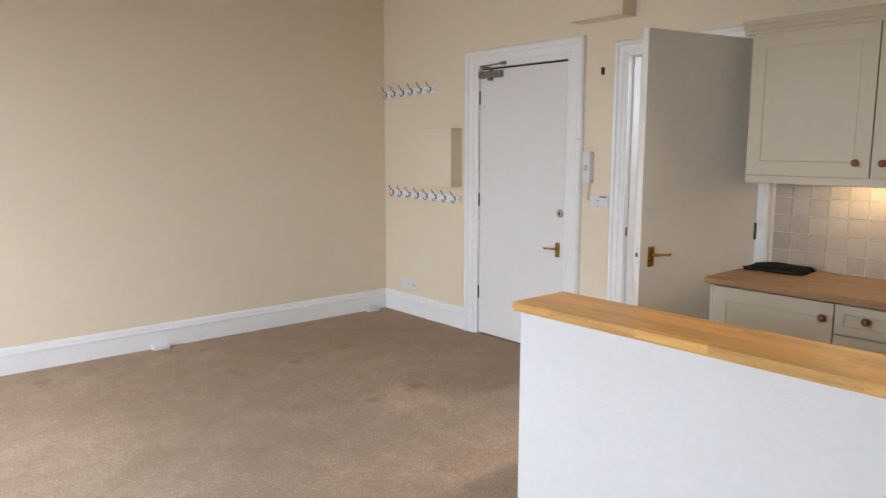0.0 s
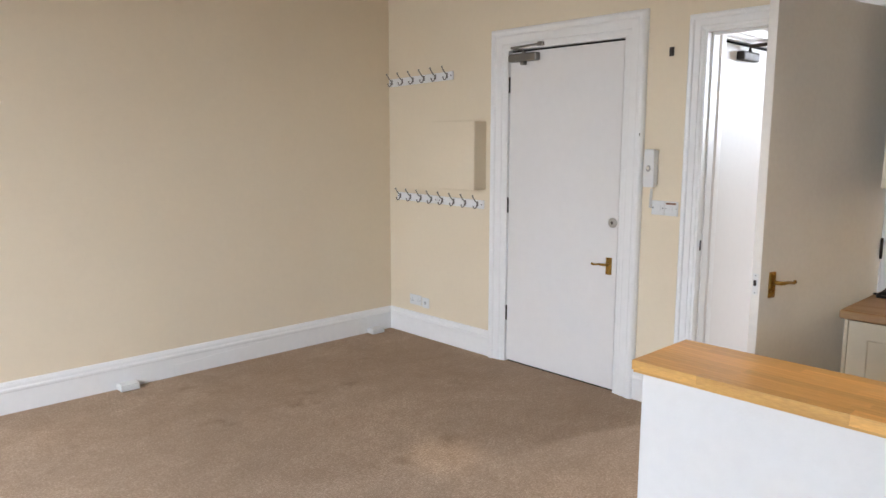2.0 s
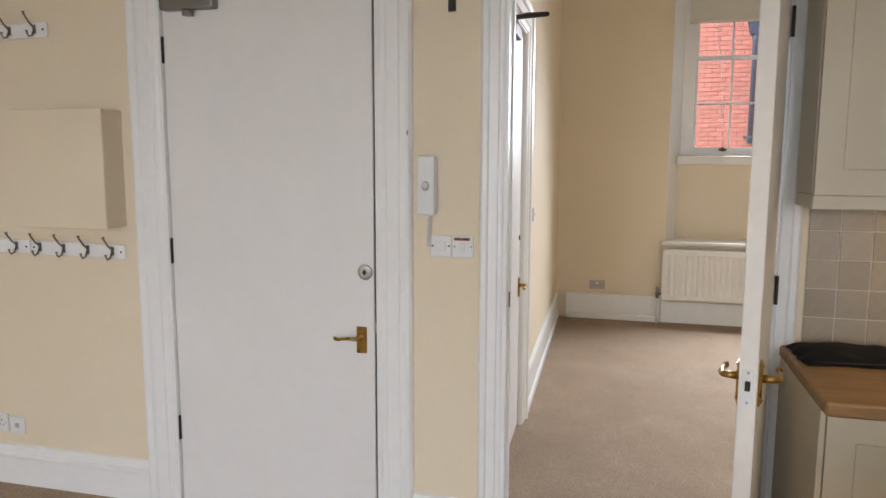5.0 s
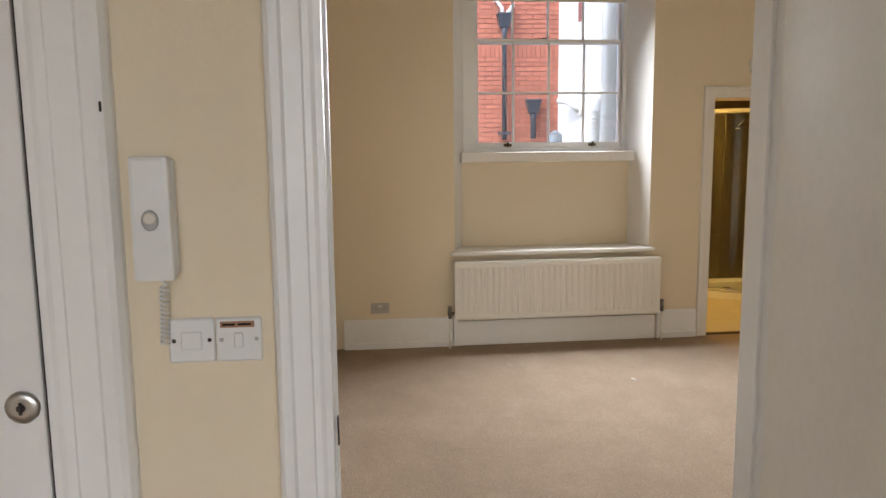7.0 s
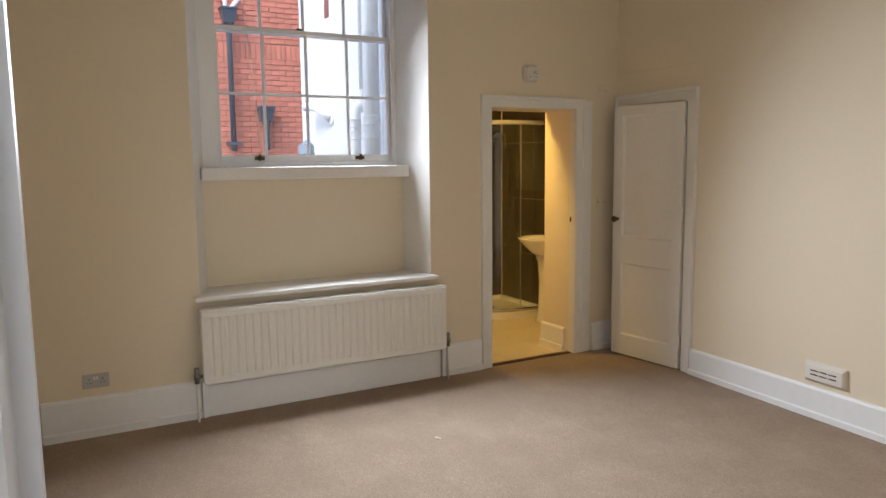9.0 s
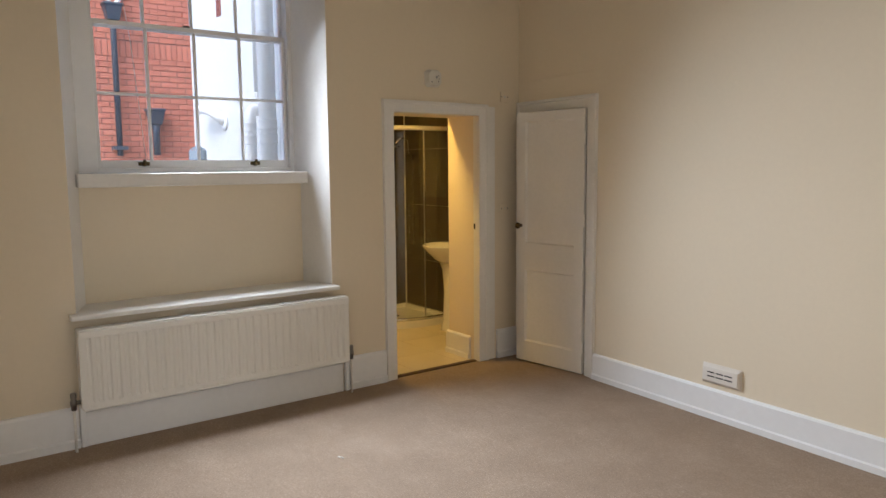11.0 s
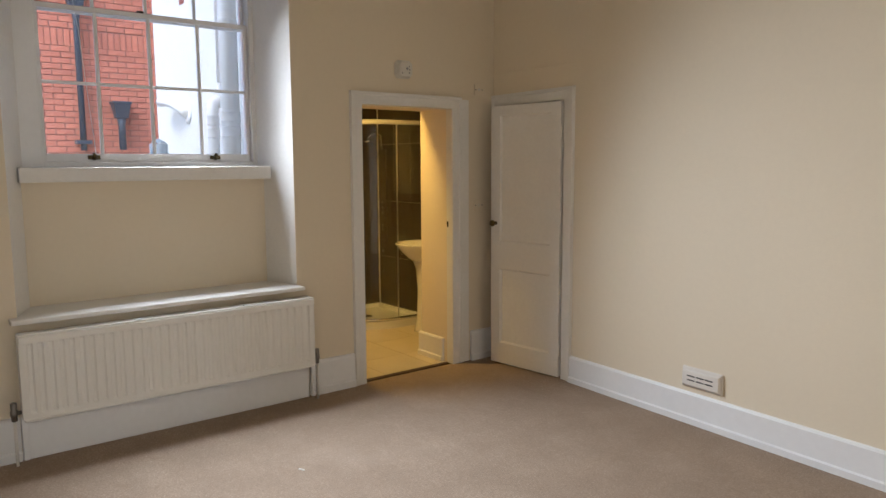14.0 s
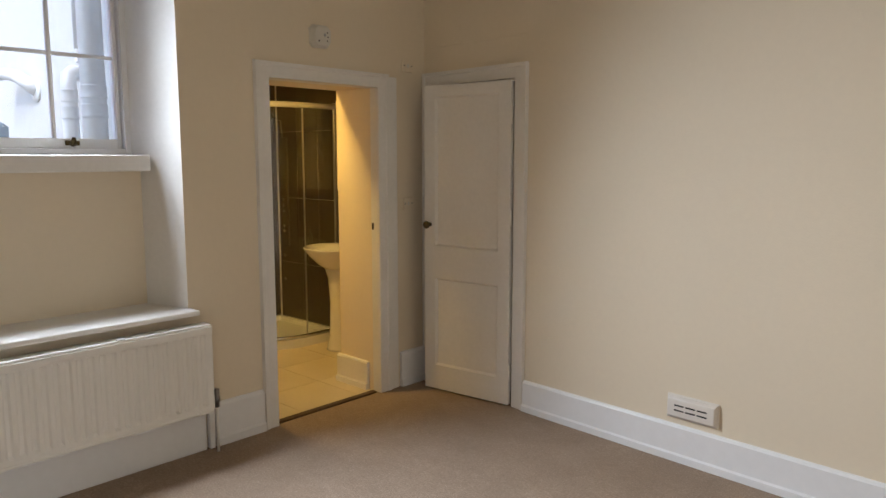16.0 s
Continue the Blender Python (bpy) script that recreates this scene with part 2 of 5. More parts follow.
def lathe(bm, prof, m, seg=24):
    """A turned shape: (radius, height) along the z of m."""
    rings = [[bm.verts.new(m @ Vector((max(r, 1e-4) * math.cos(2 * math.pi * i / seg), max(r, 1e-4) * math.sin(2 * math.pi * i / seg), h)))
              for i in range(seg)] for r, h in prof]
    for a, b in zip(rings, rings[1:]):
        for i in range(seg):
            f = bm.faces.new((a[i], a[(i + 1) % seg], b[(i + 1) % seg], b[i]))
            f.smooth = True
    bm.faces.new(rings[0][::-1])
    bm.faces.new(rings[-1])
    bmesh.ops.recalc_face_normals(bm, faces=bm.faces)
    return bm


def mesh_of(name, bm, mat):
    me = bpy.data.meshes.new(name)
    bm.to_mesh(me)
    bm.free()
    me.materials.append(mat)
    return me


def part(name, bm, mat, parent, label=""):
    ob = new(name, mesh_of(name, bm, mat))
    ob.parent = parent
    return tagged(ob, label)


def thing(name, label, category, group="", kind="", m=None):
    ob = new(name)
    ob.empty_display_size = 0.1
    if m is not None:
        ob.matrix_world = m
    return tagged(ob, label, category, group, kind)


def solid(name, bm, mat, label, category, group="", kind="", m=None):
    ob = new(name, mesh_of(name, bm, mat))
    if m is not None:
        ob.matrix_world = m
    return tagged(ob, label, category, group, kind)


def structure(name, bm, mat, label="", m=None):
    return solid(name, bm, mat, label, name.split("_")[0], kind="structure", m=m)


# ---- plan ----
XD, XB = 4.13, 4.25            # partition: living-room face, bedroom face
YN = 5.815                     # living-room north wall
XW = 8.50                      # bedroom window wall
HC = 3.6                       # ceilings
D1L, D1R, D1H = 4.48, 3.51, 2.268     # entrance door opening
D2L, D2R, D2H = 3.005, 2.06, 2.245   # bedroom doorway
YBN = 3.20                     # bedroom north wall at the window end
SOUTH = pose(8.5, -1.238, 0, 0, 0, -3.19)   # bedroom south wall: x runs back along it
NORTH = pose(XB, 3.1, 0, 0, 0, math.degrees(math.atan2(YBN - 3.1, XW - XB)))

# ---- large structure ----
structure("floor", boxes(((-2.35, -1.75, -0.12), (4.16, YN + 0.15, 0))), CARPET, "worn brown fitted carpet with faint stains")
structure("floor_2", boxes(((4.164, -1.6, -0.12), (8.535, 3.45, 0))), CARPET_B, "beige-brown fitted carpet in the bedroom")
structure("threshold", boxes(((4.145, D2R, 0), (4.18, D2L, 0.006)), bevel=0.002), THRESH, "dark carpet joining strip in the doorway")
structure("ceiling", boxes(((-2.35, -1.75, HC), (4.19, YN + 0.15, HC + 0.15))), CEIL, "white painted ceiling")
structure("ceiling_2", boxes(((4.19, -1.75, HC + 0.02), (9.1, 3.5, HC + 0.17))), CEIL, "white painted bedroom ceiling")
structure("wall_north", boxes(((-2.35, YN, 0), (4.13, YN + 0.15, HC))), CREAM, "smooth cream painted wall")
structure("wall_south", boxes(((-2.35, -1.75, 0), (4.13, -1.6, HC))), CREAM, "smooth cream painted wall")
wy = ((0.6, 1.8), (3.1, 4.3))
structure("wall_west", boxes(((-2.35, -1.6, 0), (-2.2, YN, 0.7)), ((-2.35, -1.6, 2.8), (-2.2, YN, HC)),
                             ((-2.35, -1.6, 0.7), (-2.2, wy[0][0], 2.8)), ((-2.35, wy[0][1], 0.7), (-2.2, wy[1][0], 2.8)),
                             ((-2.35, wy[1][1], 0.7), (-2.2, YN, 2.8))), CREAM, "cream painted wall with two tall windows")
structure("wall_east", boxes(((XD, D1L, 0), (XB, YN + 0.15, HC)), ((XD, D1R, D1H), (XB, D1L, HC)), ((XD, D2L, 0), (XB, D1R, HC)),
                             ((XD, D2R, D2H), (XB, D2L, HC)), ((XD, -1.75, 0), (XB, D2R, HC))), CREAM,
          "cream painted partition wall with two doorways")
N0, N1, NH = 0.30, 1.25, 2.262      # hall door opening along the bedroom north wall
bm = boxes(((0, 0, 0), (N0, 0.15, HC)), ((N0, 0, NH), (N1, 0.15, HC)), ((N1, 0, 0), (4.6, 0.15, HC)))
structure("wall_bedroom_north", bm, CREAM, "cream painted bedroom wall", m=NORTH)
CU0, CU1, CUH = -0.825, -0.09, 2.045
bm = boxes(((-4.5, -0.15, 0), (CU0, 0, HC)), ((CU0, -0.15, CUH), (CU1, 0, HC)), ((CU1, -0.15, 0), (0.25, 0, HC)))
structure("wall_bedroom_south", bm, CREAM, "cream painted bedroom wall with a cupboard doorway", m=SOUTH)
bm = boxes(((CU0 - 0.1, -0.75, 0), (CU1 + 0.1, -0.72, HC)), ((CU0 - 0.1, -0.72, 0), (CU0 - 0.07, -0.15, HC)), ((CU1 + 0.07, -0.72, 0), (CU1 + 0.1, -0.15, HC)),
           ((CU0 - 0.1, -0.72, -0.12), (CU1 + 0.1, 0, -0.004)))
structure("wall_cupboard", bm, CREAM, "cupboard interior walls", m=SOUTH)
# window wall, with a splayed window recess down to the shelf and the bathroom doorway
RL, RR, XG = 2.185, 0.54, 8.86
RS = 2.155                     # radiator shelf and board end here
BL, BR, BH = 0.014, -0.8, 2.018
SILL = 1.588
WTOP = 3.42
bm = boxes(((XW, RL, 0), (9.05, 3.5, HC)), ((XW, RR, WTOP), (9.05, RL, HC)), ((8.80, RR, 0.0), (9.05, RL, SILL - 0.03)), ((XW, RR, 0), (8.80, RL, 0.755)),
           ((XW, BL, 0), (9.05, RR, HC)), ((XW, BR, BH), (8.905, BL, HC)), ((XW, -1.6, 0), (8.905, BR, HC)))
bmesh.ops.recalc_face_normals(bm, faces=bm.faces)
structure("wall_window", bm, CREAM, "thick cream painted outer wall with a window recess")
for y, dy in ((RL, -0.125), (RR, 0.095)):
    bm = bmesh.new()
    vs = [bm.verts.new(p) for z in (0.755, WTOP) for p in ((XW + 0.001, y, z), (XG, y + dy, z), (XG, y, z))]
    for f in ((0, 1, 2), (3, 5, 4), (0, 3, 4, 1), (1, 4, 5, 2), (2, 5, 3, 0)):
        bm.faces.new([vs[i] for i in f])
    bmesh.ops.recalc_face_normals(bm, faces=bm.faces)
    structure("trim_window_reveal", bm, WHITE_OLD, "white painted splayed window reveal")
# bathroom shell
BX, BY = 10.74, -1.57
structure("floor_3", boxes(((8.535, BY, -0.12), (BX, 0.6, -0.012))), GROUT, "cream tiled bathroom floor")
structure("wall_bathroom_back", boxes(((BX, BY - 0.1, 0), (BX + 0.1, 0.35, 2.4))), DARKGROUT, "dark brown tiled shower wall")
structure("wall_bathroom_south", boxes(((8.905, BY - 0.1, 0), (BX, BY, 2.4))), CREAM, "cream wall with dark brown tiles")
structure("wall_bathroom_north", boxes(((9.05, 0.35, 0), (BX, 0.45, 2.4))), CREAM, "cream painted bathroom wall")
structure("ceiling_3", boxes(((8.905, BY - 0.1, 2.4), (BX + 0.1, 0.45, 2.5))), CEIL, "white bathroom ceiling")
# hall cupboard space behind the doors
structure("wall_landing", boxes(((4.25, 5.5, 0), (6.2, 5.6, HC)), ((6.2, 3.4, 0), (6.3, 5.6, HC)), ((4.25, 3.4, -0.12), (6.2, 5.5, 0))), CREAM, "plain landing walls behind the doors")

# ---- trim ----
ARCH = [(0, 0), (0, 0.016), (0.012, 0.02), (0.03, 0.02), (0.036, 0.026), (0.085, 0.028), (0.094, 0.038), (0.118, 0.042), (0.13, 0.036), (0.138, 0.02), (0.138, 0)]
ARCH_S = [(u * 0.66, v) for u, v in ARCH]
PLAIN = [(0, 0), (0, 0.018), (0.062, 0.018), (0.068, 0.026), (0.088, 0.026), (0.092, 0.0)]
SKIRT = [(0, 0), (0, 0.022), (0.13, 0.022), (0.138, 0.026), (0.15, 0.026), (0.158, 0.02), (0.175, 0.018), (0.19, 0.01), (0.195, 0.0)]
SKIRT_B = [(0, 0), (0, 0.034), (0.045, 0.034), (0.055, 0.022), (0.225, 0.022), (0.238, 0.014), (0.243, 0)]


def architrave(parent, n, a, b, h, prof, mat=WHITE):
    """a, b: feet of the inner edges, a first where n x up points outward."""
    path = [Vector(a), Vector(a) + Vector((0, 0, h)), Vector(b) + Vector((0, 0, h)), Vector(b)]
    return part("architrave", sweep(bmesh.new(), prof, path, n), mat, parent)


def skirting(name, prof, a, b, n, mat=WHITE, m=None):
    """From a to b along the floor, n away from the wall; height up."""
    a, b, n = Vector(a), Vector(b), Vector(n)
    d = (b - a).normalized()
    if n.cross(d).z < 0:
        a, b = b, a
    return structure(name, sweep(bmesh.new(), prof, [a, b], n), mat, "white painted moulded skirting board", m=m)


skirting("baseboard_north", SKIRT, (-2.2, YN, 0), (4.108, YN, 0), (0, -1, 0))
skirting("baseboard_1", SKIRT, (XD, YN, 0), (XD, D1L + 0.14, 0), (-1, 0, 0))
skirting("baseboard_2", SKIRT, (XD, D1R - 0.14, 0), (XD, D2L + 0.093, 0), (-1, 0, 0))
skirting("baseboard_3", SKIRT_B, (XW, 3.1, 0), (XW, RS + 0.055, 0), (-1, 0, 0))
skirting("baseboard_4", SKIRT_B, (XW, RR - 0.12, 0), (XW, BL + 0.095, 0), (-1, 0, 0))
skirting("baseboard_5", SKIRT_B, (XW, BR - 0.185, 0), (XW, -1.225, 0), (-1, 0, 0))
SKIRT_S = [(u * 0.8, v) for u, v in SKIRT_B]
skirting("baseboard_6", SKIRT_S, (CU0 - 0.092, 0, 0), (-4.3, 0, 0), (0, 1, 0), m=SOUTH)
skirting("baseboard_7", SKIRT_B, (N1 + 0.138, 0, 0), (4.22, 0, 0), (0, -1, 0), m=NORTH)
# a stretch of flaking older paint on the long skirting
bm = bmesh.new()
edge = random.Random(11)
low_e = [bm.verts.new((2.16 + 0.045 * k, YN - 0.0222, 0.012 + edge.uniform(0, 0.004))) for k in range(22)]
top_e = [bm.verts.new((2.16 + 0.045 * k, YN - 0.0222, 0.085 + 0.0018 * k + edge.uniform(-0.006, 0.006))) for k in range(22)]
for k in range(21):
    bm.faces.new((low_e[k], low_e[k + 1], top_e[k + 1], top_e[k]))
got = bmesh.ops.extrude_face_region(bm, geom=list(bm.faces))
bmesh.ops.translate(bm, vec=(0, -0.0026, 0), verts=[v for v in got["geom"] if isinstance(v, bmesh.types.BMVert)])
bmesh.ops.recalc_face_normals(bm, faces=bm.faces)
structure("trim_old_paint", bm, WHITE, "thick flaking layer of white paint on the skirting")
# boxed skirting panel under the radiator with two upright fillets
bm = boxes(((XW - 0.026, RR - 0.06, 0), (XW, RS + 0.02, 0.206)), bevel=0.003)
for y in (RS + 0.035, RR - 0.09):
    box(bm, (XW - 0.036, y - 0.016, 0), (XW, y + 0.016, 0.25), 0.004)
structure("panel_under_radiator", bm, WHITE, "scuffed white painted board below the radiator")


# ---- doors ----
def hinge(parent, at, n, h=0.1):
    """A butt hinge: knuckle and a thin flap."""
    at, n = Vector(at), Vector(n)
    bm = tube(bmesh.new(), [at + Vector((0, 0, -h / 2)) + n * 0.004, at + Vector((0, 0, h / 2)) + n * 0.004], 0.006, 8)
    side = n.cross(Vector((0, 0, 1)))
    lo, hi = at - side * 0.006 - Vector((0, 0, h / 2)), at + side * 0.006 + n * 0.003 + Vector((0, 0, h / 2))
    box(bm, [min(a, b) for a, b in zip(lo, hi)], [max(a, b) for a, b in zip(lo, hi)])
    return part("hinge", bm, IRON, parent)


def lever_handle(parent, m, flip=1, long=0.1):
    """A scrolled brass lever on an oblong plate; m: plate centre, z out of the door, x along the lever."""
    plate = bmesh.new()
    box(plate, (-0.022, -0.056, 0), (0.022, 0.056, 0.006), 0.004, 2)
    box(plate, (-0.017, -0.05, 0.006), (0.017, 0.05, 0.009), 0.002)
    for y in (-0.045, 0.045):
        lathe(plate, [(0.004, 0.006), (0.004, 0.011), (0.002, 0.012)], pose(0, y, 0), 10)
    bmesh.ops.transform(plate, matrix=m, verts=plate.verts)
    h = part("door_handle", plate, BRASS, parent, "aged brass lever handle on an oblong plate")
    bm = bmesh.new()
    pts = [(0, 0.012, 0.006), (0, 0.012, 0.03), (0.004 * flip, 0.012, 0.043), (0.02 * flip, 0.012, 0.047), (0.045 * flip, 0.013, 0.047), (0.07 * flip, 0.009, 0.046),
           (long * 0.9 * flip, 0.006, 0.046), (long * flip, 0.009, 0.043), ((long + 0.008) * flip, 0.013, 0.04)]
    tube(bm, pts, [0.011, 0.009, 0.0085, 0.008, 0.007, 0.0062, 0.0065, 0.0085, 0.005], 10)
    bmesh.ops.transform(bm, matrix=m, verts=bm.verts)
    part("lever", bm, BRASS, h)
    return h


def overhead_closer(parent, m, s=1):
    """m: at the closer body's hinge end, x along the door, z up, -y towards the room."""
    bm = bmesh.new()
    box(bm, (0, -0.05, -0.028), (0.25 * s if s > 0 else 0, 0, 0.028), 0.012, 2) if s > 0 else box(bm, (0.25 * s, -0.05, -0.028), (0, 0, 0.028), 0.012, 2)
    lathe(bm, [(0.024, -0.05), (0.024, -0.028)], pose(0.12 * s, -0.025, 0), 14)
    bmesh.ops.transform(bm, matrix=m, verts=bm.verts)
    body = part("door_closer", bm, CLOSER, parent, "dark metal overhead door closer")
    bm = tube(bmesh.new(), [(0.12 * s, -0.025, 0.02), (0.12 * s, -0.025, 0.05)], 0.012, 10)
    tube(bm, [(0.12 * s, -0.027, 0.046), (0.05 * s, -0.075, 0.062)], [0.01, 0.007], 8)
    tube(bm, [(0.05 * s, -0.075, 0.062), (0.2 * s, -0.045, 0.075), (0.27 * s, -0.035, 0.078)], [0.008, 0.006, 0.009], 8)
    box(bm, (min(0.25 * s, 0.3 * s), -0.042, 0.066), (max(0.25 * s, 0.3 * s), -0.004, 0.092), 0.004)
    bmesh.ops.transform(bm, matrix=m, verts=bm.verts)
    part("arm", bm, CLOSER, body)


def lining(parent, axis, lo, hi, a0, a1, h, stop, mat=WHITE):
    """Door lining of an opening between a0 and a1 along axis (0 x, 1 y), through the wall from lo to hi."""
    def b(p0, p1, q0, q1, z0, z1):
        return ((p0, q0, z0), (p1, q1, z1)) if axis == 1 else ((q0, p0, z0), (q1, p1, z1))
    t = 0.004
    bm = boxes(b(lo, hi, a0 - t, a0 + 0.012, 0, h), b(lo, hi, a1 - 0.012, a1 + t, 0, h), b(lo, hi, a0 + 0.012, a1 - 0.012, h - 0.012, h + t),
               b(stop, stop + 0.03, a0 + 0.012, a0 + 0.02, 0, h - 0.012), b(stop, stop + 0.03, a1 - 0.02, a1 - 0.012, 0, h - 0.012),
               b(stop, stop + 0.03, a0 + 0.02, a1 - 0.02, h - 0.02, h - 0.012))
    return part("frame", bm, mat, parent)


def recessed(lo, hi, panels, depth):
    """A slab whose -x face has recessed panels (y0, z0), (y1, z1), one above another in one column."""
    bm = bmesh.new()
    ys = [lo[1], panels[0][0][0], panels[0][1][0], hi[1]]
    zs = [lo[2]] + [z for p in panels for z in (p[0][1], p[1][1])] + [hi[2]]
    g = [[bm.verts.new((lo[0], y, z)) for z in zs] for y in ys]
    for i in range(3):
        for j in range(len(zs) - 1):
            if i == 1 and j % 2 == 1:
                k = [g[1][j], g[2][j], g[2][j + 1], g[1][j + 1]]
                cy, cz = (ys[1] + ys[2]) / 2, (zs[j] + zs[j + 1]) / 2
                s = min(0.012, depth)
                q = [bm.verts.new((lo[0] + depth, v.co.y + (s if v.co.y < cy else -s), v.co.z + (s if v.co.z < cz else -s))) for v in k]
                for a in range(4):
                    bm.faces.new((k[a], k[(a + 1) % 4], q[(a + 1) % 4], q[a]))
                bm.faces.new(q)
            else:
                bm.faces.new((g[i][j], g[i + 1][j], g[i + 1][j + 1], g[i][j + 1]))
    ring = [g[i][0] for i in range(4)] + [g[3][j] for j in range(1, len(zs))] + [g[i][-1] for i in (2, 1, 0)] + [g[0][j] for j in range(len(zs) - 2, 0, -1)]
    back = [bm.verts.new((hi[0], v.co.y, v.co.z)) for v in ring]
    n = len(ring)
    for a in range(n):
        bm.faces.new((ring[a], ring[(a + 1) % n], back[(a + 1) % n], back[a]))
    bm.faces.new(back[::-1])
    bmesh.ops.recalc_face_normals(bm, faces=bm.faces)
    return bm


# entrance door
door_1 = thing("door_1", "white flush entrance door, closed, in a moulded white frame", "door", kind="structure")
architrave(door_1, (-1, 0, 0), (XD, D1L + 0.003, 0), (XD, D1R - 0.003, 0), D1H, ARCH)
lining(door_1, 1, XD - 0.014, XB, D1R, D1L, D1H, XD + 0.055)
# black filler paints the dark gap line beside and above the leaf
part("gap_shade", boxes(((XD + 0.014, D1R + 0.0122, 0.0), (XD + 0.054, D1R + 0.0265, D1H - 0.0122)), ((XD + 0.03, D1R + 0.0265, D1H - 0.0255), (XD + 0.054, D1L - 0.012, D1H - 0.012))), BLACK, door_1, "black strip standing in for the shaded door gap")
leaf = part("leaf", boxes(((XD + 0.004, D1R + 0.0272, 0.012), (XD + 0.05, D1L - 0.015, D1H - 0.026)), bevel=0.002), LEAF, door_1)
for z in (2.02, 1.17, 0.37):
    hinge(door_1, (XD + 0.002, D1L - 0.014, z), (-1, 0, 0), 0.11)
lever_handle(leaf, Matrix.Translation((XD + 0.004, 3.592, 0.83)) @ Matrix(((0, 0, -1, 0), (1, 0, 0, 0), (0, 1, 0, 0), (0, 0, 0, 1))), 1)
bm = lathe(bmesh.new(), [(0.032, 0), (0.032, 0.004), (0.028, 0.008), (0.018, 0.009)], Matrix.Translation((XD + 0.004, 3.575, 1.113)) @ pose(0, 0, 0, 0, -90, 0), 28)
lk = part("lock_rim", bm, STEEL, leaf, "round steel cylinder lock")
part("keyhole", box(lathe(bmesh.new(), [(0.008, 0), (0.008, 0.004)], Matrix.Translation((XD - 0.004, 3.575, 1.113)) @ pose(0, 0, 0, 0, -90, 0), 18),
                    (XD - 0.011, 3.5725, 1.101), (XD - 0.006, 3.5775, 1.125), 0.001), IRON, lk)
overhead_closer(leaf, Matrix.Translation((XD + 0.004, D1L - 0.035, D1H - 0.068)) @ pose(0, 0, 0, 0, 0, -90))
part("latch_plate", boxes(((XD - 0.002, D1R + 0.016, 0.865), (XD + 0.01, D1R + 0.024, 0.905))), STEEL, door_1)
# dark strip painting the shade under the leaf
part("bottom_gap_shade", boxes(((XD + 0.012, D1R + 0.024, 0.001), (XD + 0.045, D1L - 0.024, 0.011))), SHADOWGAP, door_1)

part("keep", boxes(((XD - 0.0425, 3.379, 1.662), (XD - 0.0385, 3.383, 1.68)), bevel=0.001), IRON, door_1)

# bedroom door, open into the living room
door_2 = thing("door_2", "plain white bedroom door standing wide open", "door", kind="structure")
architrave(door_2, (-1, 0, 0), (XD, D2L + 0.002, 0), (XD, D2R - 0.002, 0), D2H, ARCH_S)
architrave(door_2, (1, 0, 0), (XB, D2R - 0.002, 0), (XB, D2L + 0.002, 0), D2H, ARCH_S)
lining(door_2, 1, XD - 0.012, XB + 0.01, D2R, D2L, D2H, XD + 0.045)
part("strike_plate", boxes(((XD + 0.008, D2L - 0.0225, 1.0), (XD + 0.022, D2L - 0.019, 1.06)), bevel=0.001), IRON, door_2)
OPEN = pose(XD - 0.012, D2R - 0.016, 0, 0, 0, 167.9)
LW = 0.932
# warmer white than door_1's leaf, putting the carpet's bounced light into the paint
leaf = part("leaf", boxes(((0.004, -0.042, 0.014), (LW, 0, D2H - 0.012)), bevel=0.002), WHITE_OLD, door_2)
leaf.matrix_local = OPEN
hd = lever_handle(leaf, Matrix.Translation((LW - 0.078, 0, 1.028)) @ Matrix(((-1, 0, 0, 0), (0, 0, 1, 0), (0, 1, 0, 0), (0, 0, 0, 1))), 1)
hd = lever_handle(leaf, Matrix.Translation((LW - 0.078, -0.042, 1.028)) @ Matrix(((-1, 0, 0, 0), (0, 0, -1, 0), (0, 1, 0, 0), (0, 0, 0, 1))), 1)
lt = part("latch_plate", boxes(((LW - 0.001, -0.034, 0.99), (LW + 0.0015, -0.008, 1.08)), bevel=0.0006), PLASTIC, leaf, "painted-over latch plate")
part("latch", boxes(((LW + 0.0015, -0.027, 1.028), (LW + 0.007, -0.015, 1.052)), bevel=0.001), IRON, lt)
for z in (0.998, 1.072):
    part("screw", lathe(bmesh.new(), [(0.0035, 0), (0.003, 0.001)], Matrix.Translation((LW + 0.0015, -0.021, z)) @ pose(0, 0, 0, 0, 90, 0), 8), GREY, lt)
for z in (2.03, 1.122, 0.25):
    hinge(door_2, (XD - 0.034, D2R - 0.021, z), (-1, 0, 0), 0.1)

# hall door in the bedroom's north wall
door_3 = thing("door_3", "white flush door, closed, with overhead closer", "door", kind="structure", m=NORTH)
architrave(door_3, (0, -1, 0), (N0, 0, 0), (N1, 0, 0), NH, ARCH)
lining(door_3, 0, -0.01, 0.15, N0, N1, NH, 0.06)
leaf = part("leaf", boxes(((N0 + 0.016, 0.008, 0.01), (N1 - 0.02, 0.052, NH - 0.03)), bevel=0.002), LEAF, door_3)
# black filler here too, for the shade in this leaf's gaps
part("gap_shade", boxes(((N1 - 0.0195, 0.02, 0.01), (N1 - 0.0122, 0.05, NH - 0.0122)), ((N0 + 0.02, 0.02, NH - 0.029), (N1 - 0.0195, 0.05, NH - 0.0122))), BLACK, door_3, "black strip standing in for the shaded door gap")
lever_handle(leaf, Matrix.Translation((N1 - 0.075, 0.008, 0.842)) @ Matrix(((1, 0, 0, 0), (0, 0, -1, 0), (0, 1, 0, 0), (0, 0, 0, 1))), -1, 0.09)
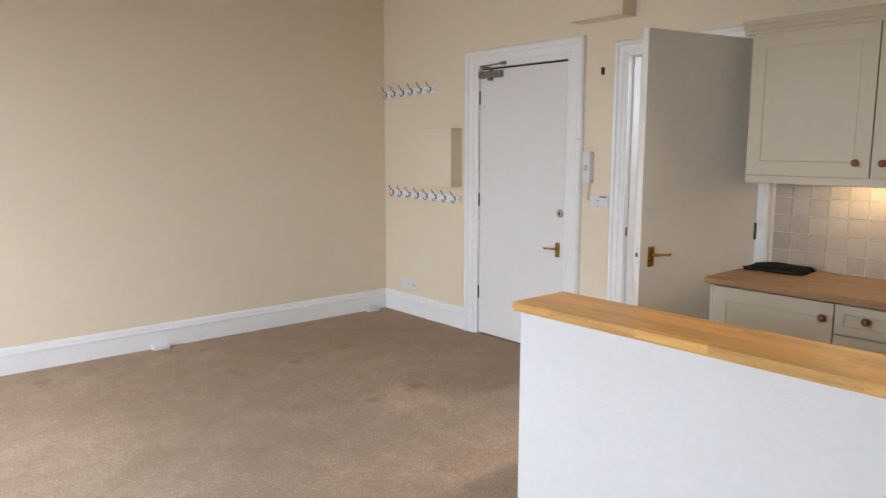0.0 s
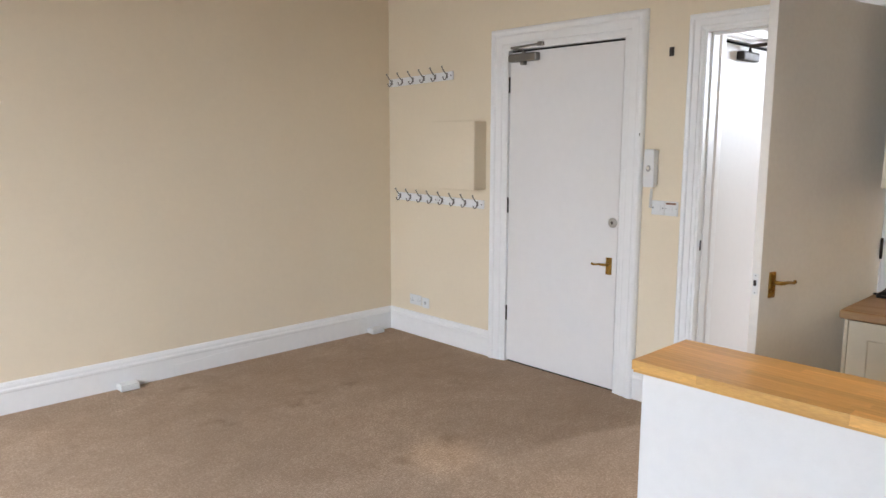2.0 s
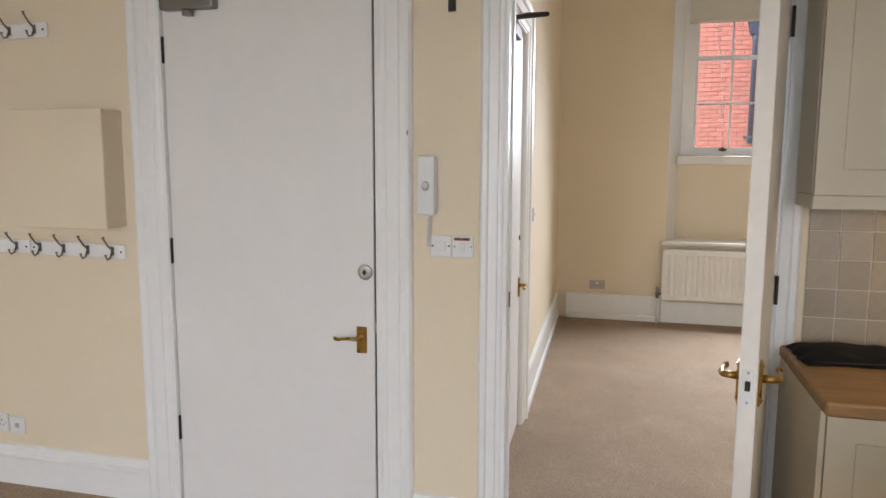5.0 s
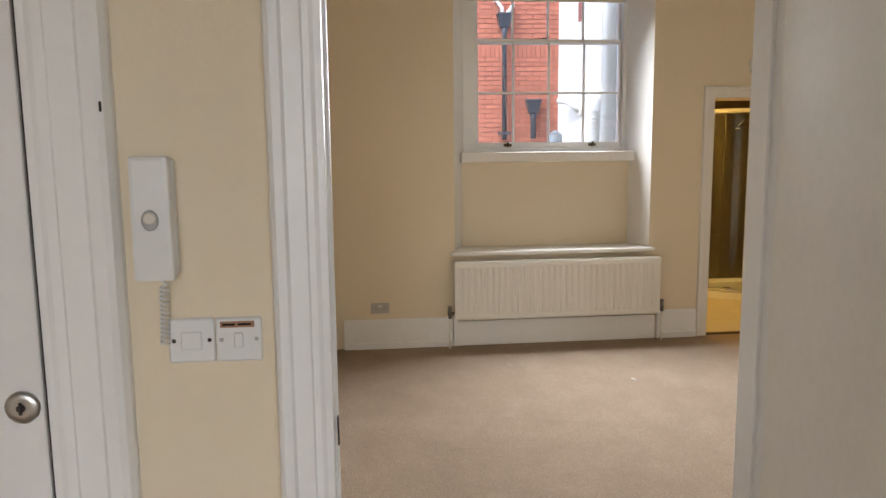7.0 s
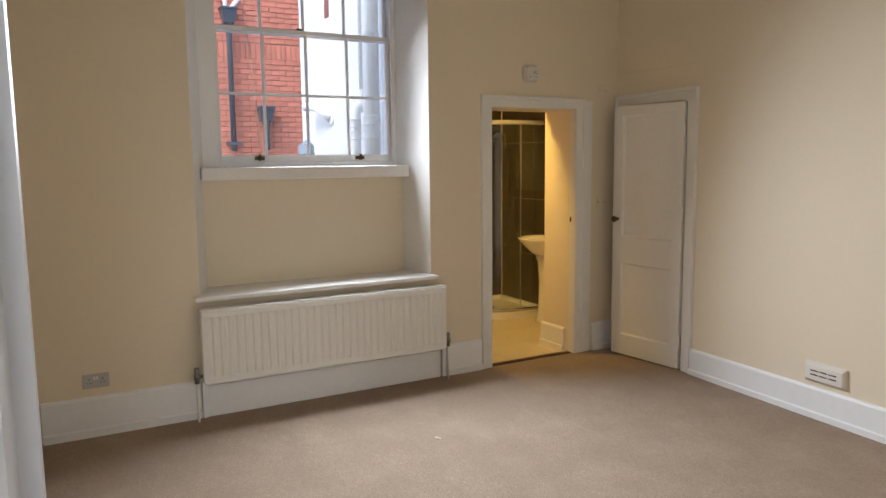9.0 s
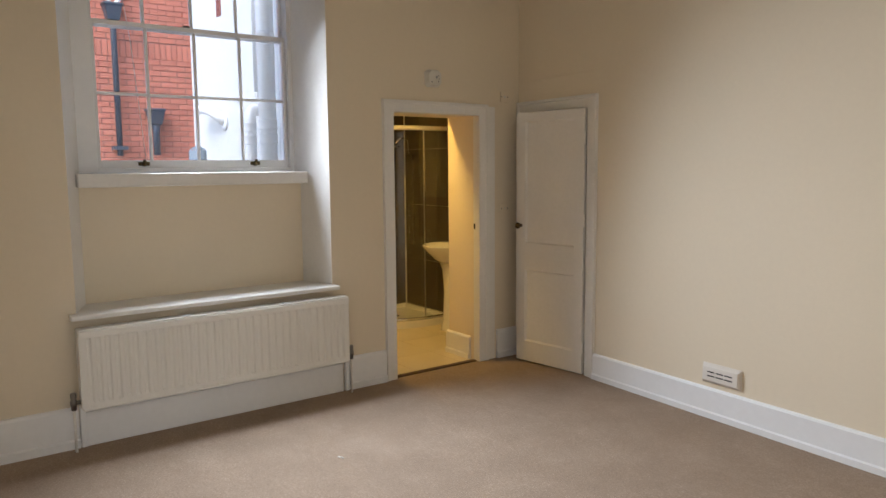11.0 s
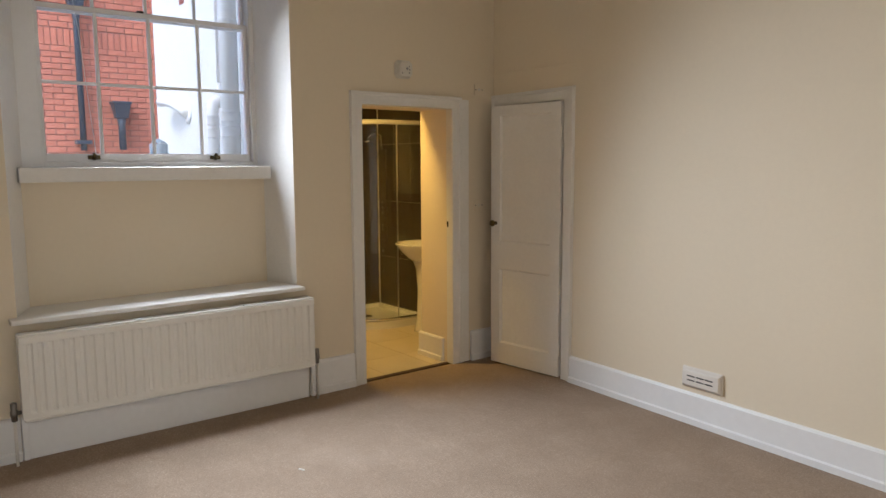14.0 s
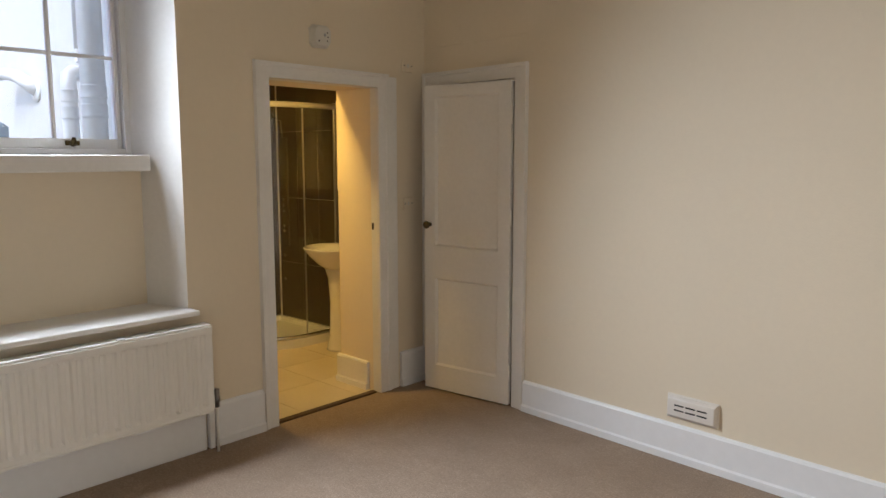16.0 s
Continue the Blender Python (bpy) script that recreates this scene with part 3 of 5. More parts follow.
part("keyhole", lathe(bmesh.new(), [(0.014, 0), (0.014, 0.005)], Matrix.Translation((N1 - 0.07, 0.008, 1.125)) @ pose(0, 0, 0, 90, 0, 0), 14), IRON, leaf)
closer = part("door_closer", box(bmesh.new(), (N0 + 0.2, -0.045, NH - 0.125), (N0 + 0.44, 0.008, NH - 0.068), 0.012, 2), IRON, leaf, "dark metal overhead door closer")
part("arm", tube(bmesh.new(), [(N0 + 0.32, -0.03, NH - 0.07), (N0 + 0.32, -0.03, NH - 0.035), (N0 + 0.35, -0.17, NH - 0.02), (N0 + 0.62, -0.035, NH + 0.03)], [0.014, 0.012, 0.011, 0.012], 8), IRON, closer)

# cupboard door, ajar
door_4 = thing("door_4", "white two-panel cupboard door standing slightly ajar", "door", kind="structure", m=SOUTH)
architrave(door_4, (0, 1, 0), (CU1, 0, 0), (CU0, 0, 0), CUH, PLAIN, WHITE_OLD)
lining(door_4, 0, -0.15, 0.006, CU0, CU1, CUH, -0.075, WHITE_OLD)
W4, H4 = 0.66, 2.02
st = 0.085
bm = recessed((0, 0, 0.012), (0.036, W4, H4 + 0.012), [((st, 0.177), (W4 - st, 0.772)), ((st, 0.987), (W4 - st, 1.962))], 0.016)
bmesh.ops.transform(bm, matrix=Matrix(((0, 1, 0, 0), (-1, 0, 0, 0), (0, 0, 1, 0), (0, 0, 0, 1))), verts=bm.verts)
leaf = part("leaf", bm, WHITE_OLD, door_4)
leaf.matrix_local = pose(CU0 + 0.014, 0.036, 0, 0, 0, 9.6)
part("knob", lathe(bmesh.new(), [(0.012, 0), (0.009, 0.012), (0.012, 0.02), (0.02, 0.03), (0.021, 0.038), (0.014, 0.046), (0.004, 0.048)],
                   Matrix.Translation((W4 - 0.045, 0, 1.13)) @ pose(0, 0, 0, -90, 0, 0) @ Matrix.Scale(1.2, 4), 20), AGED, leaf, "dark metal knob")
for z in (1.82, 1.2, 0.22):
    part("hinge", tube(bmesh.new(), [(CU0 + 0.01, 0.03, z - 0.05), (CU0 + 0.01, 0.03, z + 0.05)], 0.006, 8), WHITE_OLD, door_4)
solid("wall_panel_joint", boxes(((-0.9, 0, 2.296), (-0.05, 0.004, 2.304)), bevel=0.0015), CREAM,
      "painted-over board joint above the cupboard", "joint", m=SOUTH)

# bathroom doorway
door_5 = thing("door_5", "white painted open doorway to the shower room", "doorway", kind="structure")
architrave(door_5, (-1, 0, 0), (XW, BL - 0.001, 0), (XW, BR + 0.001, 0), BH - 0.004, PLAIN, WHITE_OLD)
part("frame", boxes(((XW - 0.012, BL - 0.003, 0), (XW + 0.1, BL + 0.002, BH)), ((XW - 0.012, BR - 0.002, 0), (XW + 0.06, BR + 0.003, BH)), ((XW - 0.012, BR + 0.003, BH - 0.004), (XW + 0.1, BL - 0.003, BH + 0.002))), WHITE_OLD, door_5)
part("side_board", boxes(((XW - 0.016, BR - 0.165, 0), (XW, BR - 0.0925, BH + 0.07)), bevel=0.004), WHITE_OLD, door_5)
part("threshold_strip", boxes(((XW + 0.005, BR + 0.02, 0), (XW + 0.05, BL - 0.02, 0.012)), bevel=0.003), THRESH, door_5)
part("strike_plate", boxes(((XW + 0.035, BR + 0.0035, 1.1), (XW + 0.055, BR + 0.006, 1.145)), bevel=0.001), IRON, door_5)
skirting("baseboard_8", SKIRT_S, (XW + 0.105, BR, 0), (8.925, BR, 0), (0, 1, 0), WHITE_OLD)

# ---- living room things ----


def hook(parent, m):
    bm = bmesh.new()
    tube(bm, [(0, -0.006, 0.012), (0, -0.03, 0.03), (0, -0.055, 0.062), (0, -0.058, 0.072)], [0.0045, 0.004, 0.004, 0.007], 8)
    tube(bm, [(0, -0.006, 0.0), (0, -0.018, -0.024), (0, -0.036, -0.03), (0, -0.046, -0.016), (0, -0.046, -0.006)], [0.0045, 0.004, 0.004, 0.004, 0.006], 8)
    box(bm, (-0.008, -0.006, -0.014), (0.008, 0, 0.024), 0.002)
    me = part("hook", bm, HOOKM, parent)
    me.matrix_local = m
    return me


def coat_rack(y0, y1, z, tilt, count, double):
    ob = thing("coat_rack", "white painted coat rack with %d curled steel hooks" % count, "coat rack", "coat racks on the wall")
    L = y0 - y1
    ob.matrix_world = Matrix.Translation((XD, (y0 + y1) / 2, z)) @ pose(0, 0, 0, 0, 0, -90) @ pose(0, 0, 0, 0, tilt, 0)
    cut = [(-L / 2, L / 2)] if not double else [(-L / 2, -0.004), (0.004, L / 2)]
    for a, b in cut:
        part("board", boxes(((a, -0.016, -0.032), (b, 0, 0.032)), bevel=0.004), WHITE, ob)
        for x in (a + 0.018, b - 0.018):
            part("screw", lathe(bmesh.new(), [(0.005, 0), (0.004, 0.002)], Matrix.Translation((x, -0.016, 0)) @ pose(0, 0, 0, 90, 0, 0), 10), IRON, ob)
    first = None
    for k in range(count):
        x = -L / 2 + 0.045 + k * (L - 0.105) / (count - 1)
        m = Matrix.Translation((x, -0.016, -0.002))
        if first is None:
            first = hook(ob, m)
        else:
            o = new("hook", first.data)
            o.parent = ob
            o.matrix_local = m


coat_rack(5.80, 5.03, 2.115, -1.5, 6, False)
coat_rack(5.70, 4.695, 1.163, 0.8, 8, True)

meter = thing("wall_cupboard_box", "cream painted boxed meter cupboard on the wall", "wall cupboard")
part("body", boxes(((XD - 0.12, 4.685, 1.272), (XD, 5.135, 1.772)), bevel=0.003), CREAM, meter)
part("front_panel", boxes(((XD - 0.134, 4.68, 1.268), (XD - 0.122, 5.14, 1.776)), bevel=0.003), CREAM, meter)

high = thing("wall_box", "cream painted boxing high on the wall", "boxing")
part("body", boxes(((XD - 0.15, 2.962, 2.497), (XD, 3.40, 3.1)), bevel=0.004), CREAM, high)
part("bottom_panel", boxes(((XD - 0.156, 2.957, 2.484), (XD, 3.405, 2.496)), bevel=0.002), CREAM, high)

solid("wall_bracket", box(boxes(((XD - 0.004, 3.2, 2.12), (XD, 3.23, 2.172)), bevel=0.001), (XD - 0.014, 3.206, 2.13), (XD - 0.004, 3.224, 2.16), 0.003), IRON,
      "small rusty metal bracket on the wall", "bracket")


def plate(name, label, category, m, w, h, mat=PLASTIC, d=0.009):
    """A faceplate: x across, z up, y out of the wall backwards (-y towards the room)."""
    ob = thing(name, label, category, m=m)
    part("faceplate", boxes(((-w / 2, -d, -h / 2), (w / 2, 0, h / 2)), bevel=0.003), mat, ob)
    return ob


def screws(ob, xs, d=0.009, mat=GREY):
    for x in xs:
        part("screw", lathe(bmesh.new(), [(0.0042, 0), (0.0036, 0.0015)], Matrix.Translation((x, -d, 0)) @ pose(0, 0, 0, 90, 0, 0), 10), mat, ob)


FACE_E = Matrix(((0, 1, 0, 0), (-1, 0, 0, 0), (0, 0, 1, 0), (0, 0, 0, 1)))   # on a wall whose room side is -x


def on_x(x, y, z):
    return Matrix.Translation((x, y, z)) @ FACE_E


def socket(m, label, mat=PLASTIC):
    ob = plate("wall_socket", label, "socket", m, 0.147, 0.086, mat)
    screws(ob, (-0.06, 0.06))
    for s in (-1, 1):
        x = s * 0.036
        part("rocker", boxes(((x - s * 0.028 - 0.005, -0.012, 0.008), (x - s * 0.028 + 0.005, -0.009, 0.028)), bevel=0.001), PLASTIC, ob)
        bm = boxes(((x - 0.002, -0.0095, 0.006), (x + 0.002, -0.0085, 0.016)), ((x - 0.013, -0.0095, -0.012), (x - 0.006, -0.0085, -0.008)), ((x + 0.006, -0.0095, -0.012), (x + 0.013, -0.0085, -0.008)))
        part("pin_holes", bm, BLACK, ob)
    return ob


socket(on_x(XD, 5.48, 0.30), "white double wall socket above the skirting")
ob = plate("telephone_socket", "white single telephone socket beside the double socket", "socket", on_x(XD, 5.355, 0.292), 0.086, 0.086)
part("port", boxes(((-0.012, -0.011, -0.012), (0.012, -0.009, 0.012)), bevel=0.001), GREY, ob)
socket(on_x(XW, 2.805, 0.335), "dull grey double wall socket above the bedroom skirting", SOCKETP)

ob = plate("light_switch", "white single light switch plate", "switch", on_x(XD, 3.255, 1.233), 0.086, 0.086)
screws(ob, (-0.033, 0.033), mat=IRON)
part("rocker", boxes(((-0.02, -0.0125, -0.018), (0.02, -0.009, 0.018)), bevel=0.002), PLASTIC, ob)
ob = plate("heater_switch", "white switch plate with a brown label", "switch", on_x(XD, 3.167, 1.232), 0.086, 0.086)
screws(ob, (-0.033, 0.033))
part("rocker", boxes(((-0.009, -0.014, -0.016), (0.009, -0.009, 0.014)), bevel=0.002), PLASTIC, ob)
lb = part("label", boxes(((-0.034, -0.0105, 0.024), (0.03, -0.009, 0.036))), LABEL, ob)
part("writing", boxes(((-0.03, -0.0112, 0.028), (-0.006, -0.0106, 0.032)), ((-0.001, -0.0112, 0.028), (0.024, -0.0106, 0.032))), BLACK, lb)

# intercom handset
ic = thing("intercom_handset", "white plastic entryphone handset on the wall with a coiled cord", "intercom", m=on_x(XD, 3.305, 1.468))
part("base", boxes(((-0.034, -0.02, -0.105), (0.036, 0, 0.11)), bevel=0.004), PLASTIC, ic)
bm = bmesh.new()
box(bm, (-0.036, -0.052, -0.112), (0.036, -0.02, 0.115), 0.008, 2)
for v in bm.verts:
    k = abs(v.co.z) / 0.115
    v.co.x *= 0.84 + 0.16 * (1 - (v.co.z + 0.1) / 0.22) if v.co.z < 0 else 0.96
    if v.co.y < -0.03:
        v.co.y += 0.012 * (1 - k)
hs = part("handset", bm, PLASTIC, ic)
bm = lathe(bmesh.new(), [(0.019, 0), (0.019, 0.006), (0.015, 0.007)], Matrix.Translation((0, -0.051, 0.0)) @ pose(0, 0, 0, 90, 0, 0), 24)
for v in bm.verts:
    v.co.x *= 0.75
bt = part("button_surround", bm, GREY, hs)
part("button", lathe(bmesh.new(), [(0.011, 0), (0.011, 0.004), (0.008, 0.006)], Matrix.Translation((0, -0.056, 0.004)) @ pose(0, 0, 0, 90, 0, 0), 18), PLASTIC_OLD, bt)
pts = []
for k in range(161):
    t = k / 160
    a = t * 2 * math.pi * 13
    cx, cz = 0.008 - 0.004 * t, -0.125 - 0.112 * t
    r = 0.0075
    pts.append((cx + r * math.cos(a), -0.018 + r * math.sin(a), cz))
part("cord", tube(bmesh.new(), [(0.004, -0.022, -0.108), (0.006, -0.02, -0.118)] + pts, 0.0022, 5), PLASTIC, ic)

# cable boxes on the skirting
for x, y in ((1.83, 0), (3.90, 0)):
    ob = thing("junction_box", "small white plastic junction box at the skirting", "junction box", "junction boxes along the skirting", m=pose(x, YN - 0.024, 0.004))
    part("base", boxes(((-0.062, -0.09, 0), (0.062, 0, 0.032)), bevel=0.004), PLASTIC, ob)
    part("lid", boxes(((-0.057, -0.086, 0.032), (0.057, -0.004, 0.042)), bevel=0.003), PLASTIC, ob)

# ---- bar ----
BX0, BX1, BYE, BZ = 2.185, 2.535, 2.208, 0.936
solid("bar_wall", boxes(((BX0 + 0.028, -0.4, 0), (BX1 - 0.02, BYE - 0.022, BZ - 0.04)), bevel=0.004), RENDERW, "white painted half-height partition wall", "partition")
bar = thing("bar_top", "light oak block breakfast bar top", "bar counter")
part("edge_core", boxes(((BX0 + 0.004, -0.4, BZ - 0.04), (BX1 - 0.004, BYE - 0.004, BZ - 0.031))), OAK, bar)

# ---- kitchen ----


def shaker(parent, name, x, y0, y1, z0, z1, rail=0.075):
    """A framed door or drawer front whose face is at x, facing -x."""
    bm = recessed((x, y0, z0), (x + 0.02, y1, z1), [((y0 + rail, z0 + rail), (y1 - rail, z1 - rail))], 0.0045)
    return part(name, bm, UNIT, parent)


def round_knob(parent, x, y, z):
    return part("knob", lathe(bmesh.new(), [(0.009, 0), (0.008, 0.01), (0.014, 0.016), (0.019, 0.023), (0.018, 0.03), (0.01, 0.035), (0.003, 0.036)],
                              Matrix.Translation((x, y, z)) @ pose(0, 0, 0, 0, -90, 0), 22), KNOBWOOD, parent, "round turned wooden knob")


CX, CZ0, CZ1 = 3.846, 1.468, 2.235
for k in range(3):
    y1 = 2.0 - 0.64 * k
    ob = thing("wall_cabinet", "cream shaker kitchen wall cabinet with a wooden knob", "cabinet", "kitchen wall cabinets")
    part("body", boxes(((CX + 0.022, y1 - 0.638, CZ0 + 0.002), (XD - (0.045 if k == 0 else 0.0), y1, CZ1))), UNIT, ob)
    d = shaker(ob, "door", CX, y1 - 0.636, y1 - 0.003, CZ0, CZ1 - 0.004)
    round_knob(d, CX, y1 - 0.636 + 0.06 if k != 1 else y1 - 0.06, CZ0 + 0.075)
PEL = [(0, 0), (0, 0.042), (0.01, 0.048), (0.018, 0.048), (0.024, 0.058), (0.036, 0.062), (0.048, 0.076), (0.056, 0.082), (0.07, 0.082), (0.07, 0)]
bm = sweep(bmesh.new(), PEL, [(CX + 0.03, 2.04, CZ1 - 0.004), (CX + 0.03, 0.08, CZ1 - 0.004)], (-1, 0, 0))
solid("cornice", bm, UNIT, "cream moulded cornice above the wall cabinets", "cornice")
solid("pelmet", boxes(((CX + 0.004, 0.08, CZ0 - 0.045), (CX + 0.022, 2.0, CZ0 - 0.001)), ((CX + 0.022, 1.982, CZ0 - 0.045), (XD - 0.045, 2.0, CZ0 - 0.001)), bevel=0.003), UNIT,
      "cream light pelmet under the wall cabinets", "pelmet")
WZ = 0.925
solid("worktop", boxes(((3.488, -0.4, WZ - 0.04), (XD, 2.014, WZ)), bevel=0.006), WORKTOP, "oak-effect laminate kitchen worktop", "worktop")
for k in range(3):
    y1 = 1.994 - 0.63 * k
    ob = thing("base_cabinet", "cream shaker kitchen base cabinet" + (" with a knobbed door" if k == 0 else " with drawers"), "cabinet", "kitchen base cabinets")
    part("body", boxes(((3.575, y1 - 0.628, 0.1), (XD, y1, WZ - 0.042))), UNIT, ob)
    part("plinth", boxes(((3.62, y1 - 0.628, 0.0), (3.64, y1, 0.098))), UNIT, ob)
    if k == 0:
        part("end_panel", boxes(((3.553, y1, 0.0), (XD, y1 + 0.016, WZ - 0.042)), bevel=0.002), UNIT, ob)
        d = shaker(ob, "door", 3.552, y1 - 0.625, y1 - 0.003, 0.11, WZ - 0.056)
        round_knob(d, 3.552, y1 - 0.581, WZ - 0.13)
        # dark strip painting the shade below the worktop edge
        part("worktop_shade_strip", boxes(((3.562, y1 - 0.63, WZ - 0.056), (3.574, y1 - 0.02, WZ - 0.042))), SHADOWGAP, ob)
    else:
        for z0, z1 in ((WZ - 0.198, WZ - 0.056), (0.43, WZ - 0.206), (0.11, 0.42)):
            d = shaker(ob, "drawer_front", 3.552, y1 - 0.625, y1 - 0.003, z0, z1, 0.04)
            round_knob(d, 3.552, y1 - 0.147 if z1 > 0.8 else y1 - 0.32, (z0 + z1) / 2 + (0.012 if z1 > 0.8 else 0))

# folded black laptop sleeve lying on the worktop
ob = thing("laptop_sleeve", "flat black folded sleeve lying on the worktop", "sleeve", m=pose(3.985, 1.83, WZ, 0, 0, 4))
bm = bmesh.new()
rows = []
for i in range(15):
    row = []
    for j in range(19):
        u, w = i / 7 - 1, j / 9 - 1
        edge = (1 - abs(u) ** 6) * (1 - abs(w) ** 6)
        swell = 0.03 * edge ** 0.5 * (1 + 0.12 * math.sin(4 * u + 1.5) + 0.1 * math.sin(6 * w + 2 * u)) + 0.004
        row.append(bm.verts.new((0.115 * u + 0.005 * math.sin(5 * w), 0.16 * w + 0.004 * math.sin(7 * u), swell + 0.004 * (u < -0.6) * math.sin(8 * w))))
    rows.append(row)
for p, q in zip(rows, rows[1:]):
    for j in range(18):
        bm.faces.new((p[j], q[j], q[j + 1], p[j + 1])).smooth = True
rim = [e for e in bm.edges if e.is_boundary]
got = bmesh.ops.extrude_edge_only(bm, edges=rim)
low_v = [v for v in got["geom"] if isinstance(v, bmesh.types.BMVert)]
for v in low_v:
    v.co.z = 0
bmesh.ops.edgeloop_fill(bm, edges=[e for e in bm.edges if e.is_boundary])
bmesh.ops.recalc_face_normals(bm, faces=bm.faces)
part("body", bm, BLACK, ob)
part("zip_tab", boxes(((-0.09, 0.158, 0.008), (-0.065, 0.178, 0.014)), bevel=0.002), BLACK, ob)
part("zip", tube(bmesh.new(), [(-0.113, -0.14, 0.012), (-0.116, 0.0, 0.013), (-0.113, 0.14, 0.012)], 0.0025, 6), IRON, ob)

ob = thing("ceiling_downlight", "small unseen recessed ceiling downlight", "light", m=pose(2.655, 3.585, HC))
part("ring", lathe(bmesh.new(), [(0.045, 0), (0.045, -0.006), (0.036, -0.008), (0.034, -0.002)], pose(0, 0, 0), 24), PLASTIC, ob)
# assumed fitting for the added kitchen beam, out of view
ob = thing("ceiling_downlight", "small unseen recessed ceiling downlight", "light", m=pose(2.62, 1.55, HC))
part("ring", lathe(bmesh.new(), [(0.045, 0), (0.045, -0.006), (0.036, -0.008), (0.034, -0.002)], pose(0, 0, 0), 24), PLASTIC, ob)
ob = thing("under_cabinet_light", "slim warm light under the wall cabinet", "light")
part("body", boxes(((3.95, 1.27, CZ0 - 0.014), (4.03, 1.57, CZ0)), bevel=0.002), PLASTIC, ob)
part("diffuser", boxes(((3.96, 1.28, CZ0 - 0.018), (4.02, 1.56, CZ0 - 0.0145))), LIT, ob)

# living-room windows behind the walk
for k, (a, b) in enumerate(wy):
    ob = thing("window_%d" % (k + 2), "tall white sash window", "window", kind="structure")
    bm = boxes(((-2.33, a, 0.7), (-2.23, a + 0.05, 2.8)), ((-2.33, b - 0.05, 0.7), (-2.23, b, 2.8)), ((-2.33, a + 0.05, 2.75), (-2.23, b - 0.05, 2.8)), ((-2.33, a + 0.05, 0.7), (-2.23, b - 0.05, 0.76)))
    part("frame", bm, WHITE, ob)
    pn = part("pane", boxes(((-2.3, a + 0.05, 0.76), (-2.294, b - 0.05, 2.75))), GLASS, ob)
    pn.visible_shadow = False
    part("sill", boxes(((-2.21, a - 0.04, 0.66), (-2.1, b + 0.04, 0.7)), bevel=0.005), WHITE, ob)

# ---- bedroom window ----
win = thing("window_1", "white painted Georgian sash window with small panes", "window", kind="structure")
FX = XG
FL, FR = RL - 0.122, RR + 0.092
GY0, GY1 = 0.668, 1.945      # outer edges of the sashes
bm = boxes(((FX, GY1 + 0.005, SILL), (FX + 0.16, FL + 0.1, WTOP)), ((FX, FR - 0.08, SILL), (FX + 0.16, GY0 - 0.005, WTOP)), ((FX, GY0 - 0.005, WTOP - 0.06), (FX + 0.16, GY1 + 0.005, WTOP)),
           ((FX, GY0 - 0.005, SILL), (FX + 0.16, GY1 + 0.005, SILL + 0.03)), bevel=0.003)
part("window_frame", bm, WHITE, win)
part("window_sill", boxes(((8.69, RR + 0.072, SILL - 0.086), (FX + 0.02, RL - 0.085, SILL - 0.001)), bevel=0.006), WHITE_OLD, win)


def sash(name, x, z0, z1, rows, stile, bottom, top):
    ob = part(name, boxes(((x, GY0, z0), (x + 0.04, GY0 + stile, z1)), ((x, GY1 - stile, z0), (x + 0.04, GY1, z1)),
                          ((x, GY0 + stile, z0), (x + 0.04, GY1 - stile, z0 + bottom)), ((x, GY0 + stile, z1 - top), (x + 0.04, GY1 - stile, z1)), bevel=0.002), WHITE, win)
    a, b, c, d = GY0 + stile, GY1 - stile, z0 + bottom, z1 - top
    for k in range(1, 4):
        y = a + (b - a) * k / 4
        part("glazing_bar", boxes(((x + 0.008, y - 0.009, c), (x + 0.034, y + 0.009, d)), bevel=0.003), WHITE, ob)
    for k in range(1, rows):
        z = c + (d - c) * k / rows
        part("glazing_bar", boxes(((x + 0.0085, a, z - 0.009), (x + 0.0335, b, z + 0.009)), bevel=0.003), WHITE, ob)
    for k in range(4):
        for r in range(rows):
            y0, z_0 = a + (b - a) * k / 4, c + (d - c) * r / rows
            pn = part("pane", boxes(((x + 0.02, y0 + 0.001, z_0 + 0.001), (x + 0.023, y0 + (b - a) / 4 - 0.001, z_0 + (d - c) / rows - 0.001))), GLASS, ob)
            pn.visible_shadow = False
    return ob


low = sash("sash", FX + 0.035, SILL + 0.03, 2.535, 2, 0.02, 0.05, 0.03)
sash("sash", FX + 0.08, 2.5, WTOP - 0.06, 2, 0.02, 0.035, 0.04)
for y in (0.92, 1.67):
    lift = part("sash_lift", boxes(((FX + 0.026, y - 0.035, SILL + 0.045), (FX + 0.035, y + 0.035, SILL + 0.07)), bevel=0.002), AGED, low, "dull brass sash lift")
    part("hook", tube(bmesh.new(), [(FX + 0.03, y, SILL + 0.055), (FX + 0.012, y, SILL + 0.062), (FX + 0.008, y, SILL + 0.085)], [0.018, 0.014, 0.009], 10), AGED, lift)
part("catch", boxes(((FX + 0.04, 1.33, 2.536), (FX + 0.07, 1.37, 2.55)), bevel=0.003), IRON, low)
part("cord", tube(bmesh.new(), [(FX - 0.004, FR + 0.035, 3.35), (FX - 0.006, FR + 0.034, 2.4), (FX - 0.004, FR + 0.036, 1.82)], 0.003, 6), PLASTIC, win)

part("cord", tube(bmesh.new(), [(FX - 0.02, 1.78, 2.84), (FX - 0.02, 1.725, 2.4), (FX - 0.02, 1.668, 1.66)], 0.0019, 5), PLASTIC, win)

